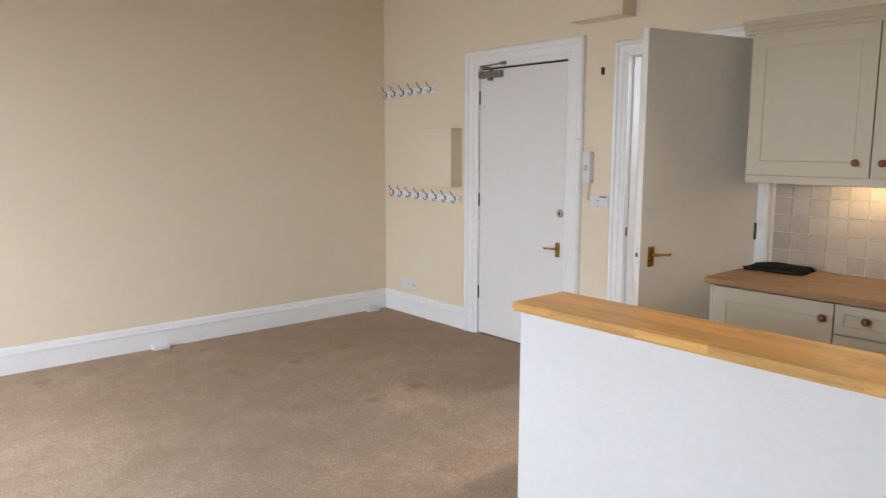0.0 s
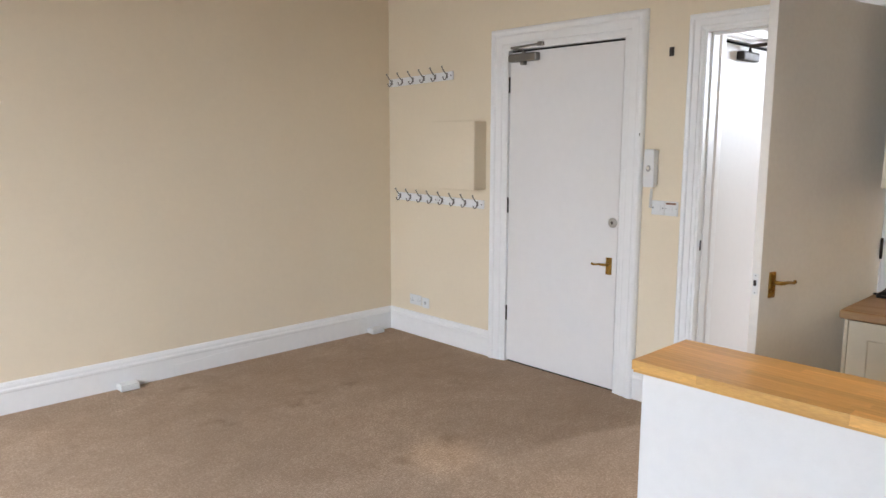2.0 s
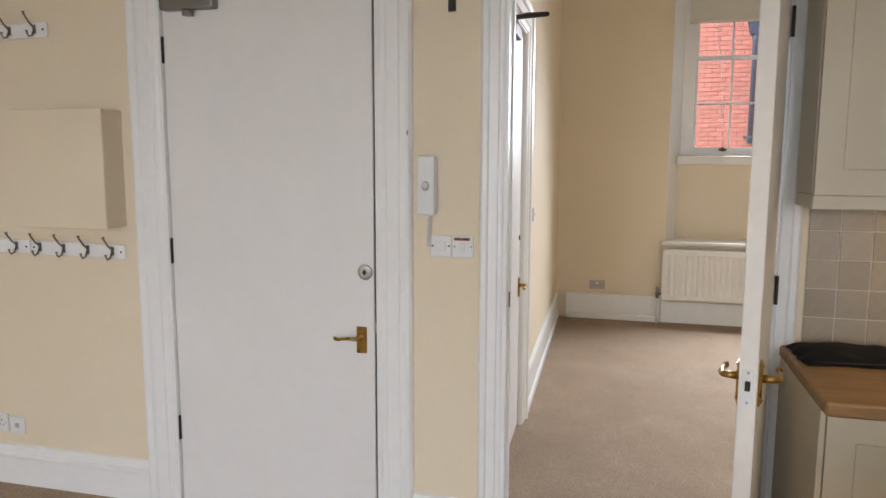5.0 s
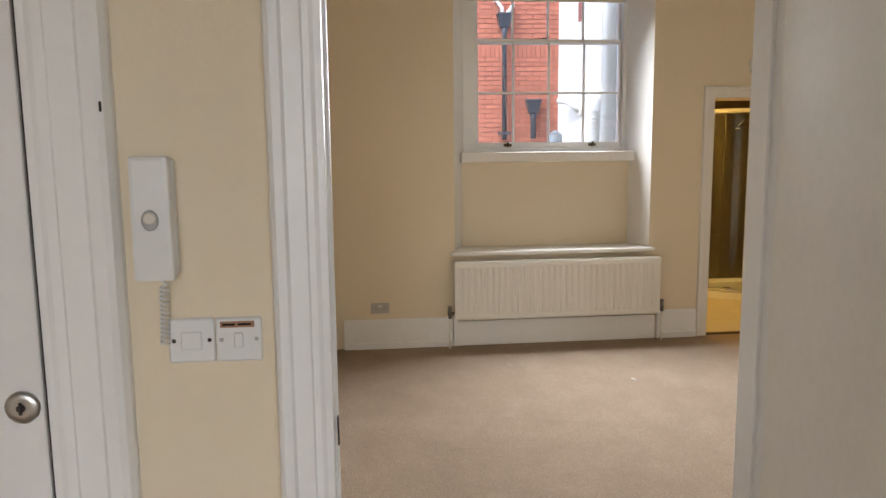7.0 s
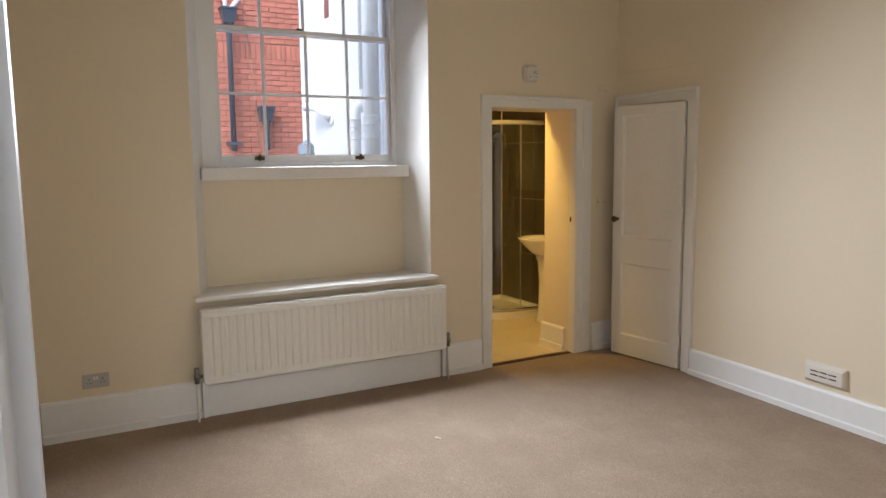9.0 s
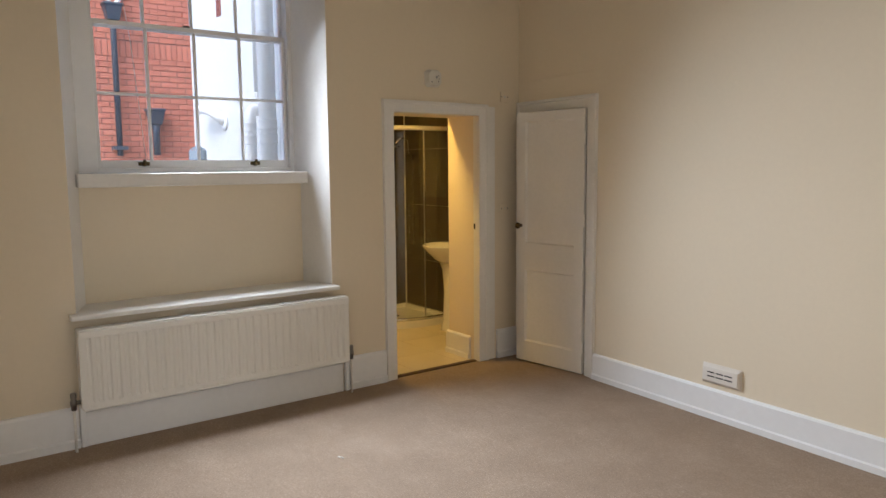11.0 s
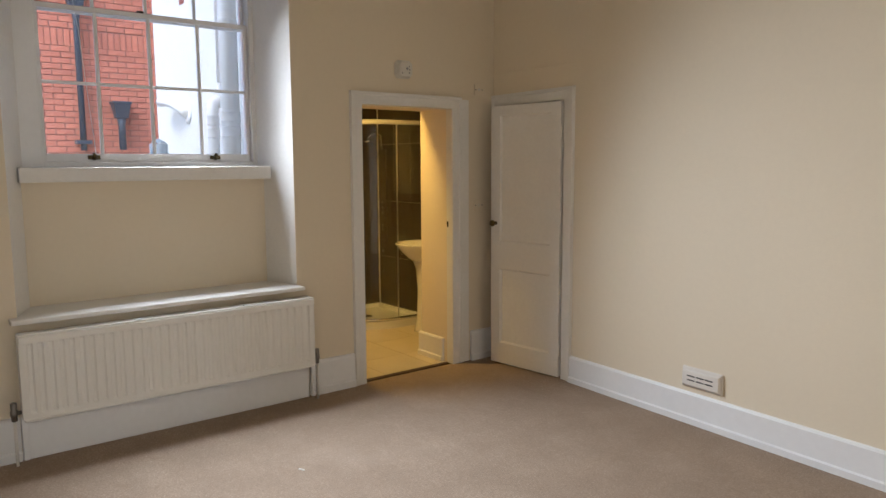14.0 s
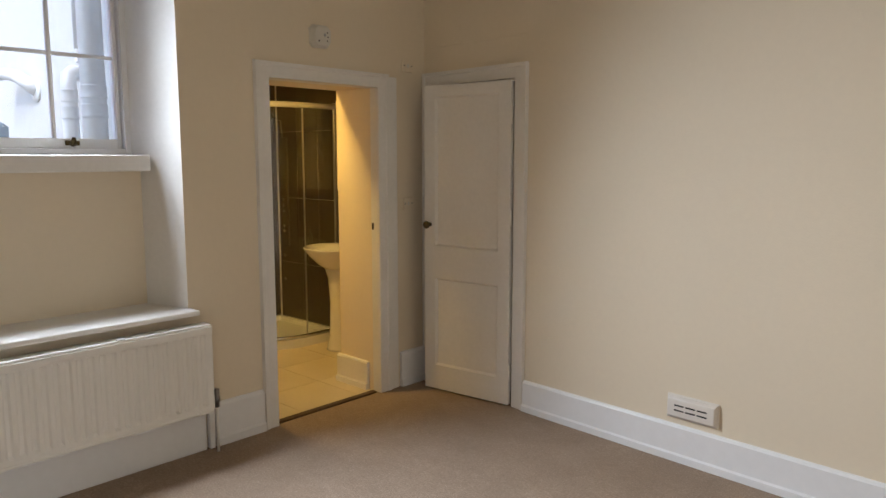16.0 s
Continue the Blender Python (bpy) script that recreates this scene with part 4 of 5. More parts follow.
blind = thing("roller_blind", "white roller blind rolled up at the window head", "blind")
part("roller", tube(bmesh.new(), [(FX - 0.06, FR + 0.03, 3.36), (FX - 0.06, FL - 0.03, 3.36)], 0.03, 16), FABRIC, blind)
part("fabric", boxes(((FX - 0.034, FR + 0.04, 2.86), (FX - 0.032, FL - 0.04, 3.36))), FABRIC, blind)
part("bottom_bar", boxes(((FX - 0.044, FR + 0.035, 2.83), (FX - 0.022, FL - 0.035, 2.862)), bevel=0.004), PLASTIC_OLD, blind)

shelf = thing("window_shelf", "white painted shelf board over the radiator", "shelf")
part("board", boxes(((8.432, RR - 0.015, 0.757), (8.80, RS + 0.07, 0.786)), bevel=0.003), WHITE_OLD, shelf)
part("nosing", box(bmesh.new(), (8.405, RR - 0.016, 0.76), (8.4315, RS + 0.071, 0.788), 0.009, 3), WHITE_OLD, shelf)

# ---- radiator ----
RY0, RY1, RZ0, RZ1, RX = 0.49, 2.2, 0.245, 0.712, 8.368
rad = thing("radiator", "white single-panel radiator with vertical flutes, slightly yellowed", "radiator", m=pose(0, 0, 0, 0, 0, 0))
bm = bmesh.new()
n = 33
pitch = (RY1 - RY0 - 0.04) / n
prof = [(RY0, 0.0)]
for k in range(n):
    y = RY0 + 0.02 + k * pitch
    prof += [(y + pitch * 0.16, 0.0), (y + pitch * 0.36, 0.0095), (y + pitch * 0.64, 0.0095), (y + pitch * 0.84, 0.0)]
prof.append((RY1, 0.0))
rings = []
for z, flat in ((RZ0, 1), (RZ0 + 0.035, 1), (RZ0 + 0.05, 0), (RZ1 - 0.055, 0), (RZ1 - 0.04, 1), (RZ1 - 0.012, 1)):
    rings.append([bm.verts.new((RX + (0.0 if flat else d), y, z)) for y, d in prof])
for a, b in zip(rings, rings[1:]):
    for i in range(len(prof) - 1):
        bm.faces.new((a[i], a[i + 1], b[i + 1], b[i]))
bmesh.ops.recalc_face_normals(bm, faces=bm.faces)
back = boxes(((RX + 0.014, RY0, RZ0), (RX + 0.03, RY1, RZ1 - 0.012)))
part("front_panel", bm, RADW, rad)
part("back_panel", back, RADW, rad)
part("side_panel", boxes(((RX, RY0 - 0.006, RZ0 + 0.01), (RX + 0.075, RY0 - 0.001, RZ1))), RADW, rad)
part("side_panel", boxes(((RX, RY1 + 0.001, RZ0 + 0.01), (RX + 0.075, RY1 + 0.006, RZ1))), RADW, rad)
part("top_lip", box(bmesh.new(), (RX - 0.01, RY0 - 0.004, RZ1 - 0.046), (RX + 0.012, RY1 + 0.004, RZ1 - 0.008), 0.005, 3), RADW, rad)
bm = box(bmesh.new(), (RX - 0.004, RY0 - 0.002, RZ1 - 0.0075), (RX + 0.075, RY1 + 0.002, RZ1 + 0.003), 0.003, 2)
for k in range(40):
    y = RY0 + 0.03 + k * (RY1 - RY0 - 0.06) / 39
    box(bm, (RX + 0.025, y - 0.014, RZ1 + 0.003), (RX + 0.062, y + 0.014, RZ1 + 0.0045))
part("top_plate", bm, RADW, rad)
part("bottom_seam", boxes(((RX - 0.003, RY0, RZ0 - 0.004), (RX + 0.034, RY1, RZ0 + 0.014)), bevel=0.004), RADW, rad)
for y in (0.95, 1.6):
    part("clip", boxes(((RX - 0.004, y - 0.02, RZ1 + 0.003), (RX + 0.024, y + 0.02, RZ1 + 0.01)), bevel=0.002), PLASTIC, rad)
for y in (0.8, 1.9):
    part("bracket", boxes(((RX + 0.03, y - 0.015, RZ0 + 0.06), (XW, y + 0.015, RZ1 - 0.06))), STEEL, rad)
for y, s in ((RY1, 1), (RY0, -1)):
    yc = y + s * 0.042
    bm = tube(bmesh.new(), [(RX + 0.045, y, RZ0 + 0.045), (RX + 0.045, yc, RZ0 + 0.045)], 0.011, 10)
    lathe(bm, [(0.008, -0.045), (0.015, -0.04), (0.015, -0.015), (0.019, -0.012), (0.019, 0.014), (0.013, 0.02), (0.016, 0.03), (0.016, 0.056), (0.008, 0.06)],
          pose(RX + 0.045, yc, RZ0 + 0.045), 14)
    vl = part("valve", bm, HOOKM, rad, "tarnished metal radiator valve")
    part("pipe", tube(bmesh.new(), [(RX + 0.045, yc, RZ0), (RX + 0.045, yc, 0.0)], 0.008, 10), WHITE_OLD, vl)

# ---- bedroom wall fittings ----
ob = thing("alarm_sounder", "small white alarm sounder above the doorway", "alarm", m=on_x(XW, -0.345, 2.275))
def eight(w, h, cut, y0, y1, taper=1.0):
    """A plate with cut corners between y0 (front) and y1, narrower in front."""
    bm = bmesh.new()
    ring = [(-w, -h + cut), (-w + cut, -h), (w - cut, -h), (w, -h + cut), (w, h - cut), (w - cut, h), (-w + cut, h), (-w, h - cut)]
    a = [bm.verts.new((x, y1, z)) for x, z in ring]
    b = [bm.verts.new((x * taper, y0, z * taper)) for x, z in ring]
    for k in range(8):
        bm.faces.new((a[k], a[(k + 1) % 8], b[(k + 1) % 8], b[k]))
    bm.faces.new(b)
    bm.faces.new(a[::-1])
    bmesh.ops.recalc_face_normals(bm, faces=bm.faces)
    return bm


part("back_box", eight(0.068, 0.064, 0.022, -0.022, 0), PLASTIC_OLD, ob)
part("cover", eight(0.066, 0.062, 0.022, -0.05, -0.022, 0.84), PLASTIC_OLD, ob)
part("lens", lathe(bmesh.new(), [(0.009, 0), (0.008, 0.004), (0.004, 0.006)], Matrix.Translation((0.012, -0.05, 0.006)) @ pose(0, 0, 0, 90, 0, 0), 14), GREY, ob)
for x, z in ((0.03, 0.02), (0.034, -0.004), (0.03, -0.026), (-0.03, -0.03)):
    part("sound_hole", lathe(bmesh.new(), [(0.0045, 0), (0.004, 0.0012)], Matrix.Translation((x, -0.05, z)) @ pose(0, 0, 0, 90, 0, 0), 8), IRON, ob)
ob = plate("fused_switch", "cream fused switch plate near the ceiling corner", "switch", on_x(XW, -1.072, 2.173), 0.086, 0.086, CREAM, 0.012)
screws(ob, (-0.033, 0.033), 0.012, IRON)
part("rocker", boxes(((-0.012, -0.013, -0.012), (0.012, -0.009, 0.012)), bevel=0.002), PLASTIC_OLD, ob)
ob = plate("light_switch", "cream light switch between the doorway and the corner", "switch", on_x(XW, -1.07, 1.262), 0.086, 0.086, CREAM, 0.012)
screws(ob, (-0.033, 0.033), 0.012, IRON)
part("rocker", boxes(((-0.006, -0.014, -0.012), (0.006, -0.009, 0.012)), bevel=0.002), PLASTIC_OLD, ob)
ob = plate("light_switch", "white light switch beside the closed door", "switch", NORTH @ pose(1.86, 0, 1.205), 0.086, 0.086)
screws(ob, (-0.033, 0.033))
part("rocker", boxes(((-0.006, -0.014, -0.012), (0.006, -0.009, 0.012)), bevel=0.002), PLASTIC, ob)

# slotted ventilator
vent = thing("wall_vent", "cream plastic wall ventilator with two rows of slots", "vent", m=SOUTH @ pose(-2.03, 0, 0.29, 0, 0, 180))
part("back_plate", boxes(((-0.14, -0.012, -0.064), (0.14, 0, 0.064)), bevel=0.004), VENTP, vent)
bm = box(bmesh.new(), (-0.136, -0.034, -0.06), (0.136, -0.012, 0.06), 0.009, 3)
for v in bm.verts:
    if v.co.y < -0.02:
        v.co.x *= 0.94
        v.co.z *= 0.8
for f in bm.faces:
    f.smooth = True
part("cover", bm, VENTP, vent)
for z in (-0.012, 0.014):
    for x in (-0.062, 0.0, 0.062):
        # dark strips on the cover; the slots' shade is put into their colour
        part("slot", boxes(((x - 0.026, -0.0352, z - 0.0038), (x + 0.026, -0.0335, z + 0.0038))), SHADOWGAP, vent)

for x, y, a in ((7.42, 1.074, 25), (6.0, 1.087, -40)):
    solid("carpet_fluff", box(bmesh.new(), (-0.02, -0.006, 0), (0.02, 0.006, 0.006), 0.003, m=pose(x, y, 0, 0, 0, a)), PLASTIC_OLD, "small pale scrap lying on the carpet", "scrap",
          "scraps on the carpet")

# ---- bathroom ----
tray = thing("shower_tray", "white quadrant shower tray", "shower tray")
SX, SY, SR = BX - 0.012, BY + 0.012, 0.9
arc = [(SX - SR + 0.55 - 0.55 * math.cos(a), SY + SR - 0.55 + 0.55 * math.sin(a)) for a in [radians(90 * k / 12) for k in range(13)]]
outline = [(SX, SY), (SX, SY + SR)] + arc[::-1] + [(SX - SR, SY)]
bm = bmesh.new()
bot = [bm.verts.new((x, y, 0)) for x, y in outline]
top = [bm.verts.new((x, y, 0.075)) for x, y in outline]
cx, cy = SX - SR * 0.47, SY + SR * 0.47
inn = [bm.verts.new((cx + (x - cx) * 0.9, cy + (y - cy) * 0.9, 0.075)) for x, y in outline]
low_ring = [bm.verts.new((cx + (x - cx) * 0.84, cy + (y - cy) * 0.84, 0.04)) for x, y in outline]
c = len(outline)
for a, b in ((bot, top), (top, inn), (inn, low_ring)):
    for i in range(c):
        bm.faces.new((a[i], a[(i + 1) % c], b[(i + 1) % c], b[i]))
bm.faces.new(low_ring)
bm.faces.new(bot[::-1])
bmesh.ops.recalc_face_normals(bm, faces=bm.faces)
part("basin", bm, CERAMIC, tray)
part("corner_seal", boxes(((SX - 0.014, SY + 0.001, 0.075), (SX + 0.001, SY + 0.012, 2.38)), bevel=0.003), PLASTIC_OLD, tray, "cream silicone bead up the corner")
part("waste", lathe(bmesh.new(), [(0.045, 0), (0.045, 0.004), (0.03, 0.008)], pose(cx, cy, 0.04), 20), CHROME, tray)

enc = thing("shower_enclosure", "curved glass shower enclosure with a white and chrome frame", "shower enclosure")
inset = [(cx + (x - cx) * 0.955, cy + (y - cy) * 0.955) for x, y in [(SX, SY + SR)] + arc[::-1] + [(SX - SR, SY)]]
for name, z, r in (("top_rail", 1.99, 0.024), ("bottom_rail", 0.09, 0.012)):
    part(name, tube(bmesh.new(), [(x, y, z) for x, y in inset], r, 8), CERAMIC if name == "top_rail" else CHROME, enc)
for k, w in ((1, 0.006), (6, 0.0025), (13, 0.006)):
    x, y = inset[k]
    part("post", boxes(((x - w, y - w, 0.09), (x + w, y + w, 1.98)), bevel=0.001), STEEL, enc)
x, y = inset[-1]
part("wall_post", boxes(((x - 0.012, y - 0.012, 0.08), (x + 0.012, y + 0.02, 2.02)), bevel=0.003), STEEL, enc)
for a, b in ((0, 1), (1, 6), (6, 13), (13, 14)):
    bm = bmesh.new()
    seg = inset[a:b + 1]
    thin = [(x + (cx - x) * 0.01, y + (cy - y) * 0.01) for x, y in seg]
    v0, v1 = [bm.verts.new((x, y, 0.1)) for x, y in seg], [bm.verts.new((x, y, 1.98)) for x, y in seg]
    w0, w1 = [bm.verts.new((x, y, 0.1)) for x, y in thin], [bm.verts.new((x, y, 1.98)) for x, y in thin]
    for i in range(len(seg) - 1):
        for p, q in ((v0, v1), (v1, w1), (w1, w0), (w0, v0)):
            bm.faces.new((p[i], p[i + 1], q[i + 1], q[i]))
    for i in (0, -1):
        bm.faces.new((v0[i], v1[i], w1[i], w0[i]))
    bmesh.ops.recalc_face_normals(bm, faces=bm.faces)
    pn = part("glass_panel", bm, GLASS, enc)
    pn.visible_shadow = False
x, y = inset[6]
part("door_handle", tube(bmesh.new(), [(x - 0.03, y + 0.03, 0.95), (x - 0.045, y + 0.045, 0.97), (x - 0.045, y + 0.045, 1.28), (x - 0.03, y + 0.03, 1.3)], 0.008, 8), CHROME, enc)

col = thing("shower_column", "chrome shower column with body jets", "shower column", m=pose(BX - 0.12, BY + 0.01, 0, 0, 0, -90))
part("panel", boxes(((-0.02, -0.06, 0.75), (0, 0.06, 1.75)), bevel=0.006), DARKTILE, col)
for z in (1.185, 1.13, 1.077, 0.94, 0.894, 0.664, 0.444):
    part("jet", lathe(bmesh.new(), [(0.014, 0), (0.014, 0.012), (0.008, 0.016)], Matrix.Translation((-0.03, -0.02, z)) @ pose(0, 0, 0, 0, -90, 0), 12), CHROME, col)
part("shower_head", lathe(bmesh.new(), [(0.02, 0), (0.06, -0.02), (0.06, -0.03)], pose(-0.2, 0, 1.85), 18), CHROME, col)
part("riser", tube(bmesh.new(), [(-0.02, 0, 1.75), (-0.03, 0, 1.9), (-0.12, 0, 1.93), (-0.2, 0, 1.86)], 0.01, 8), CHROME, col)

basin = thing("pedestal_basin", "white ceramic pedestal wash basin with chrome tap", "basin", m=pose(9.57, BY, 0))
bm = bmesh.new()
rings = []
for rx, ry, z, yc in ((0.1, 0.09, 0.66, 0.24), (0.17, 0.16, 0.71, 0.25), (0.23, 0.22, 0.78, 0.26), (0.262, 0.262, 0.84, 0.27), (0.265, 0.265, 0.852, 0.27), (0.25, 0.25, 0.856, 0.27),
                      (0.215, 0.19, 0.84, 0.3), (0.17, 0.15, 0.76, 0.3), (0.05, 0.05, 0.73, 0.29)):
    ring = []
    for i in range(32):
        a = 2 * math.pi * i / 32
        yy = yc + ry * math.sin(a)
        ring.append(bm.verts.new((rx * math.cos(a), max(yy, 0.005), z)))
    rings.append(ring)
for a, b in zip(rings, rings[1:]):
    for i in range(32):
        f = bm.faces.new((a[i], a[(i + 1) % 32], b[(i + 1) % 32], b[i]))
        f.smooth = True
bm.faces.new(rings[0][::-1])
bm.faces.new(rings[-1])
part("bowl", bm, CERAMIC, basin)
part("pedestal", lathe(bmesh.new(), [(0.105, 0), (0.1, 0.02), (0.078, 0.12), (0.07, 0.4), (0.085, 0.6), (0.11, 0.68)], pose(0, 0.25, 0), 24), CERAMIC, basin)
part("tap", tube(bmesh.new(), [(0, 0.09, 0.85), (0, 0.09, 0.93), (0, 0.12, 0.955), (0, 0.19, 0.935), (0, 0.2, 0.92)], [0.02, 0.017, 0.015, 0.012, 0.01], 12), CHROME, basin)
ob = thing("mirror_cabinet", "pale bathroom wall cabinet above the basin", "cabinet", m=pose(9.5, BY + 0.009, 0))
part("body", boxes(((-0.3, 0.0, 1.3), (0.26, 0.085, 2.03)), bevel=0.004), PLASTIC_OLD, ob)
ob = thing("ceiling_light", "round bathroom ceiling light", "light", m=pose(9.06, 0.0, 2.4))
part("base", lathe(bmesh.new(), [(0.08, 0), (0.08, -0.015), (0.06, -0.02)], pose(0, 0, 0), 24), PLASTIC, ob)

# ---- outside ----
XK = 14.5
structure("ground", boxes(((9.06, -40, -0.6), (60, 40, -0.45))), PAVE, "paved back yard")
out = thing("rendered_house_wing", "white rendered rear wing of the house with drain pipes", "building")
part("wall", boxes(((9.06, 0.452, -0.5), (11.64, 0.47, 7.0)), ((11.5, -3.5, -0.5), (11.64, 0.452, 7.0))), MASONRY, out)
part("roof", boxes(((9.06, -3.5, 7.0), (11.7, 0.55, 7.12))), LEAD, out)
WINGX = 11.64


def downpipe(name, label, mat, pts, r, collars=()):
    ob = thing(name, label, "drain pipe", "outside pipes")
    part("pipe", tube(bmesh.new(), pts, r, 14), mat, ob)
    for z, k in collars:
        x, y, _ = pts[-1]
        part("collar", lathe(bmesh.new(), [(r * 1.0, -0.04), (r * 1.07, -0.036), (r * 1.1, -0.03), (r * 1.07, -0.022), (r * 1.06, 0.03), (r * 1.1, 0.034), (r * 1.0, 0.04)], pose(x, y, z), 16), mat, ob)
    return ob


downpipe("soil_pipe", "thick white painted soil pipe", PIPEW, [(9.4, 0.6, 5.5), (9.4, 0.6, -0.4)], 0.068, ((2.62, 0), (1.95, 0), (1.84, 0)))
downpipe("waste_pipe", "white painted waste pipe with a swept bend", PIPEW, [(9.85, 0.48, 2.09), (9.74, 0.58, 2.09), (9.68, 0.63, 2.06), (9.66, 0.64, 1.98), (9.66, 0.64, -0.4)], 0.046, ((1.94, 0), (1.84, 0)))
downpipe("thin_pipe", "slim white painted rainwater pipe", PIPEW, [(9.8, 0.52, 5.5), (9.8, 0.52, 2.17)], 0.022, ((2.2, 0),))
elbow = downpipe("overflow_pipe", "white plastic overflow elbow", PIPEW, [(10.72, 0.465, 2.05), (10.76, 0.52, 2.1), (10.84, 0.56, 2.15), (10.98, 0.58, 2.175), (11.14, 0.585, 2.18)], [0.052, 0.048, 0.045, 0.043, 0.043])
solid("wall_tag", boxes(((10.7, 0.4705, 3.02), (10.82, 0.476, 3.3))), RUST, "patch of exposed red brick in the render", "patch")
solid("yard_outbuilding", boxes(((13.7, -3.0, -0.45), (XK - 0.02, 5.0, 1.62)), bevel=0.02), LEAD, "low lead-roofed outbuilding against the brick wall", "outbuilding")
part("flange", lathe(bmesh.new(), [(0.085, 0), (0.085, 0.012), (0.055, 0.02)], Matrix.Translation((10.72, 0.47, 2.05)) @ pose(0, 0, 0, -90, 0, 0), 18), PIPEW, elbow)
pot = thing("lead_cowl", "grey-blue metal cowl with a pleated cap in the yard", "cowl", m=pose(10.4, 0.84, 1.62))
part("flue", lathe(bmesh.new(), [(0.066, -2.07), (0.066, 0.05)], pose(0, 0, 0), 18), LEAD, pot)
part("body", lathe(bmesh.new(), [(0.066, -0.06), (0.074, -0.055), (0.074, 0.06), (0.078, 0.065), (0.078, 0.075), (0.073, 0.08), (0.073, 0.15), (0.066, 0.152)], pose(0, 0, 0), 20), LEAD, pot)
bm = bmesh.new()
tip = bm.verts.new((0, 0, 0.2))
ring_a = [bm.verts.new(((0.072 if i % 2 else 0.058) * math.cos(math.pi * i / 12), (0.072 if i % 2 else 0.058) * math.sin(math.pi * i / 12), 0.15 if i % 2 else 0.165)) for i in range(24)]
for i in range(24):
    bm.faces.new((ring_a[i], ring_a[(i + 1) % 24], tip))
bm.faces.new(ring_a[::-1])
part("cap", bm, LEAD, pot)

neighbour = thing("brick_building", "red brick neighbouring building with dark drain hoppers", "building")
core = part("wall", boxes(((XK + 0.012, -8, -0.5), (XK + 4, 9, 4.9))), MORTAR, neighbour)
hop = thing("rain_hopper", "dark cast-iron rainwater hopper and downpipe on the brick wall", "rain hopper", "rain hoppers", m=pose(XK - 0.09, 0.6, 3.57))
bm = bmesh.new()
box(bm, (-0.09, -0.108, 0), (0.09, 0.108, 0.18))
for v in bm.verts:
    if v.co.z < 0.1:
        v.co.y *= 0.7
        v.co.x *= 0.7
part("bowl", bm, PIPE, hop)
part("rim", boxes(((-0.1, -0.122, 0.18), (0.1, 0.122, 0.215)), bevel=0.006), PIPE, hop)
part("outlet", tube(bmesh.new(), [(0, 0, 0), (0, 0, -0.12), (0, 0, -1.78)], [0.06, 0.038, 0.038], 12), PIPE, hop)
part("bracket", boxes(((-0.07, -0.09, -1.7), (0.08, 0.09, -1.65))), PIPE, hop)
hop2 = copy_thing(hop, pose(XK - 0.09, 0.12, 2.22))
for o in list(hop2.children):
    if o.name.startswith(("outlet", "bracket")):
        bpy.data.objects.remove(o)
part("outlet", tube(bmesh.new(), [(0, 0, 0), (0, 0, -0.1), (0, 0, -0.42)], [0.06, 0.045, 0.045], 12), PIPE, hop2)

for y, z, bend in ((0.04, 0.42, 0.1), (-0.05, 0.34, -0.09)):
    part("inlet_pipe", tube(bmesh.new(), [(0.09, y + bend, z), (0.0, y + bend, z), (0.0, y + bend * 0.6, z - 0.05), (0.0, y, z - 0.12), (0.0, y, 0.12)], [0.03, 0.03, 0.03, 0.03, 0.028], 10), PIPEW, hop,
         "pale waste pipe emptying into the hopper")

# ---- pieces ----
rng = random.Random(4)
# oak staves of the bar
y = BYE
row_w = (BX1 - BX0) / 8
cache = {}
for r in range(8):
    y = BYE
    first = rng.choice((0.12, 0.22, 0.3, 0.4))
    L = first
    while y > -0.39:
        L = min(L, y + 0.4)
        key = round(L, 3)
        if key not in cache:
            cache[key] = mesh_of("stave", boxes(((0, -L + 0.0004, -0.031), (row_w - 0.0004, 0, 0))), OAK)
        o = new("stave", cache[key])
        o.parent = bar
        o.location = (BX0 + r * row_w, y, BZ)
        y -= L
        L = rng.choice((0.3, 0.36, 0.42, 0.5))
# splashback tiles
sb = structure("wall_splashback", boxes(((XD - 0.006, 0.1, WZ), (XD - 0.001, 1.943, 1.45))), GROUT, "beige tiled splashback")
tm = mesh_of("tile", boxes(((-0.003, -0.0485, -0.0485), (0.0, 0.0485, 0.0485)), bevel=0.0015), TILE)
for r in range(5):
    for k in range(18):
        o = new("tile", tm)
        o.parent = sb
        o.location = (XD - 0.006 - rng.uniform(0, 0.0008), 1.893 - 0.1015 * k, WZ + 0.052 + 0.1015 * r)
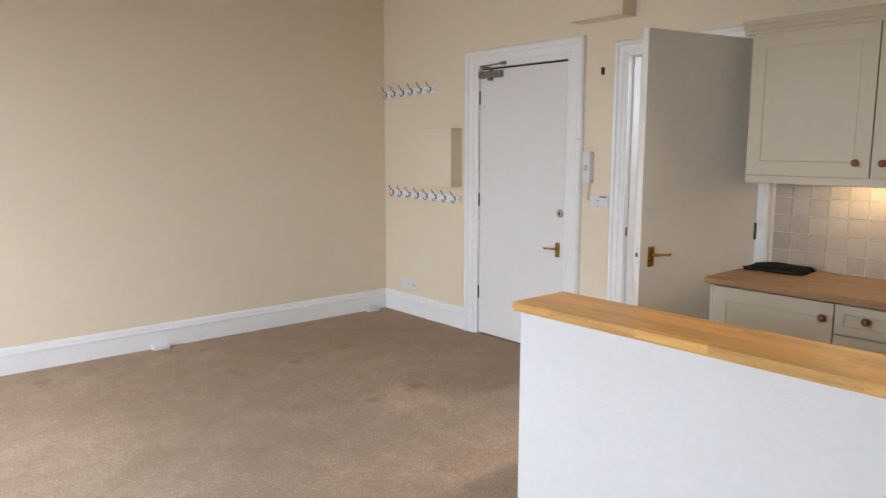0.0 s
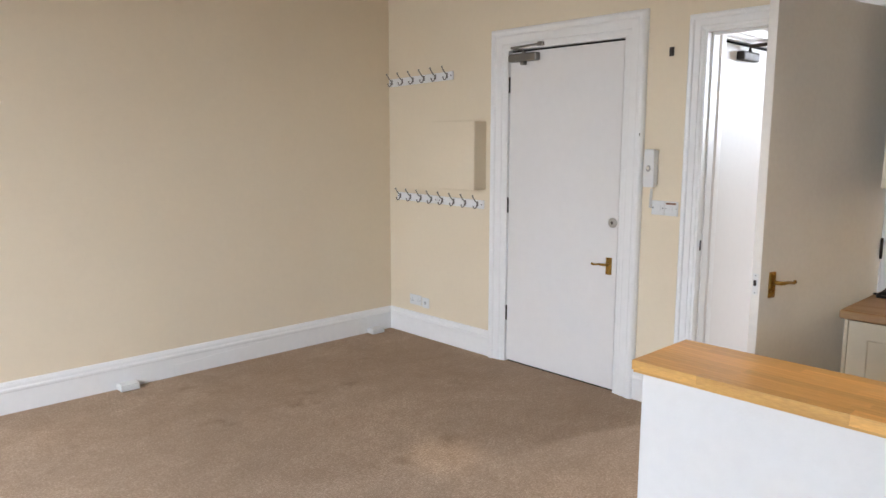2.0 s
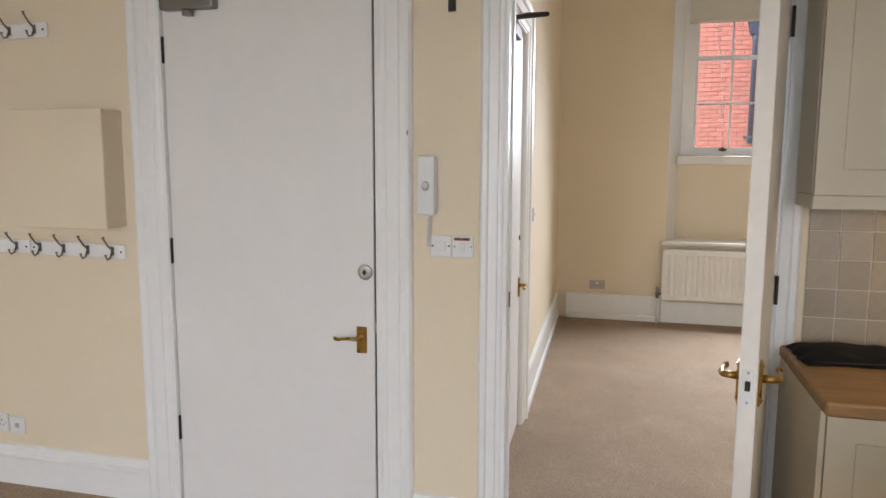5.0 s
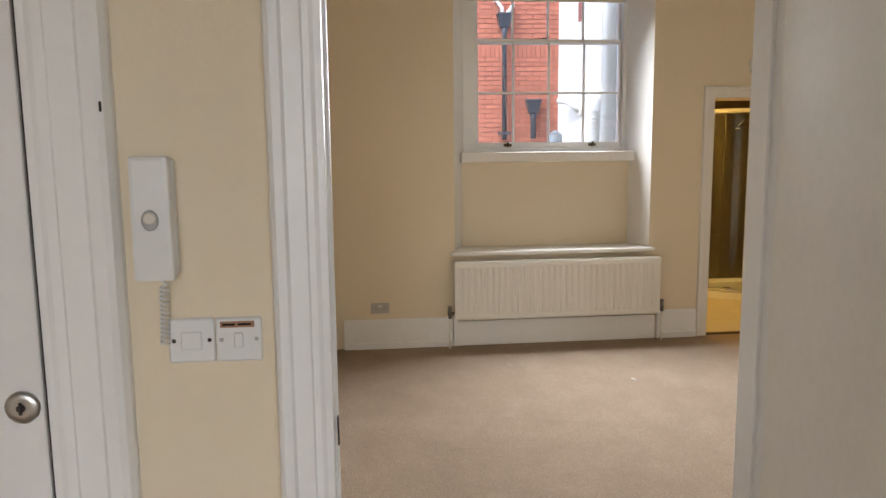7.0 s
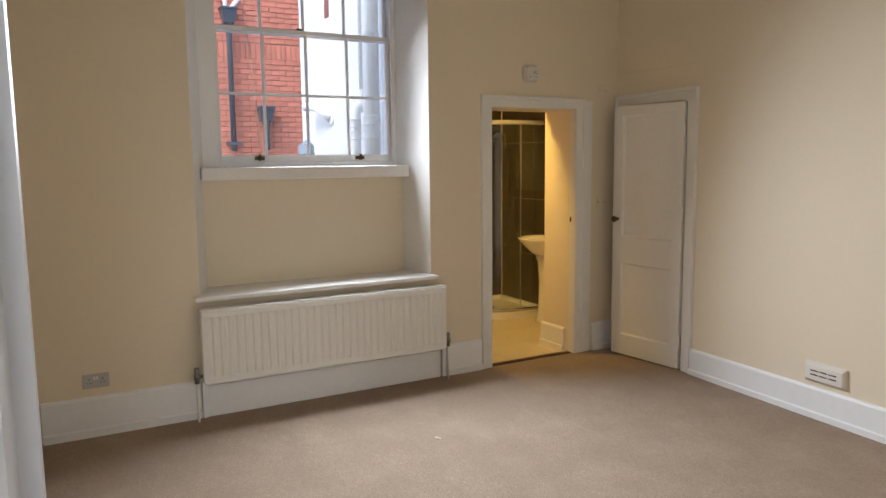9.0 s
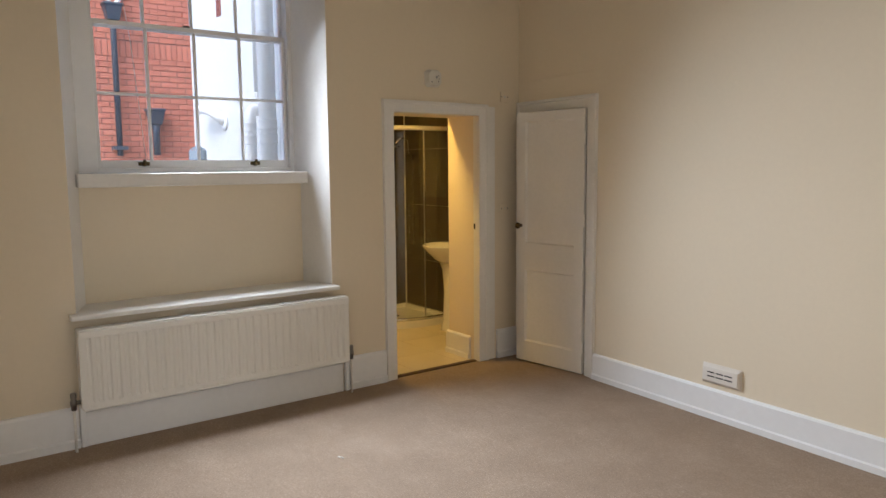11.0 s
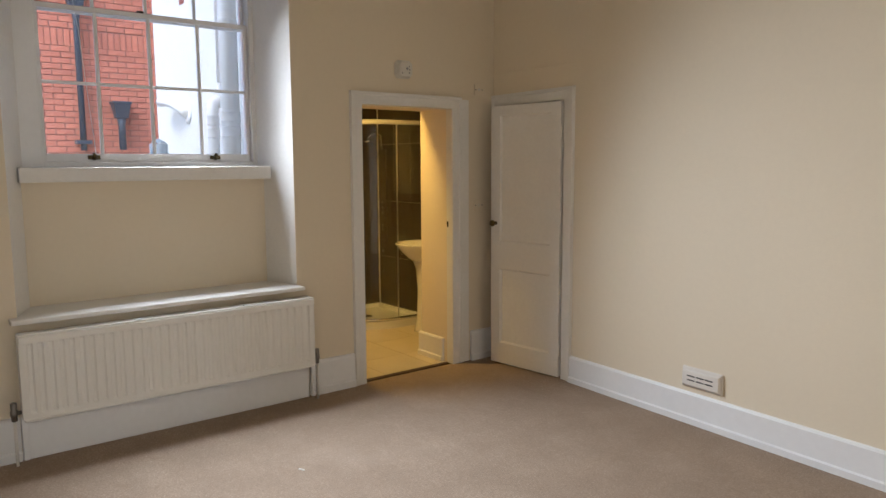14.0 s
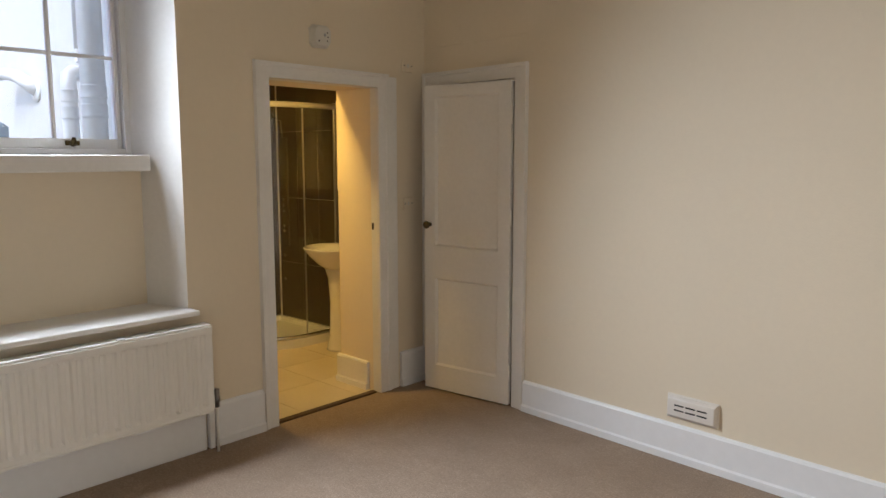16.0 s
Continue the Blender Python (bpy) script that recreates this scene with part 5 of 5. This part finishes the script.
# bathroom tiles
back_wall, south_wall, floor3 = bpy.data.objects["wall_bathroom_back"], bpy.data.objects["wall_bathroom_south"], bpy.data.objects["floor_3"]
tb = mesh_of("tile", boxes(((-0.009, -0.1485, -0.2985), (0, 0.1485, 0.2985)), bevel=0.0015), DARKTILE)
ts = mesh_of("tile", boxes(((-0.1485, 0, -0.2985), (0.1485, 0.009, 0.2985)), bevel=0.0015), DARKTILE)
for r in range(4):
    for k in range(6):
        o = new("tile", tb)
        o.parent = back_wall
        o.location = (BX, BY + 0.16 + 0.3 * k, 0.3 + 0.6 * r)
for r in range(4):
    for k in range(6):
        o = new("tile", ts)
        o.parent = south_wall
        o.location = (BX - 0.16 - 0.3 * k, BY, 0.3 + 0.6 * r)
tf = mesh_of("tile", boxes(((-0.2235, -0.2235, -0.012), (0.2235, 0.2235, 0)), bevel=0.0015), FLOORTILE)
for r in range(5):
    for k in range(5):
        o = new("tile", tf)
        o.parent = floor3
        o.location = (8.78 + 0.45 * k, BY + 0.226 + 0.45 * r, 0)
# bricks of the neighbouring building
me_b = mesh_of("brick", boxes(((-0.0, -0.1055, -0.0325), (0.03, 0.1055, 0.0325)), bevel=0.004), BRICK)
me_s = mesh_of("brick", boxes(((-0.0, -0.0325, -0.1055), (0.03, 0.0325, 0.1055)), bevel=0.004), BRICK)
made = 0
rest = bmesh.new()
z = 1.35
course = 0
while z < 4.85:
    soldier = course == 24
    if soldier:
        for k in range(34):
            o = new("brick", me_s)
            o.parent = neighbour
            o.location = (XK + rng.uniform(-0.001, 0.003), -0.95 + 0.075 * k, z + 0.07)
        z += 0.225
    else:
        for k in range(-10, 14):
            yy = 0.225 * k + (0.1125 if course % 2 else 0)
            near = -0.9 < yy < 1.25 and 1.5 < z < 4.0
            if near and made < 260:
                o = new("brick", me_b)
                o.parent = neighbour
                o.location = (XK + rng.uniform(-0.001, 0.003), yy, z)
                made += 1
            else:
                box(rest, (XK, yy - 0.1055, z - 0.0325), (XK + 0.03, yy + 0.1055, z + 0.0325))
        z += 0.075
    course += 1
stuff = part("brickwork", rest, BRICK_J, neighbour)
tagged(stuff, kind="stuff")
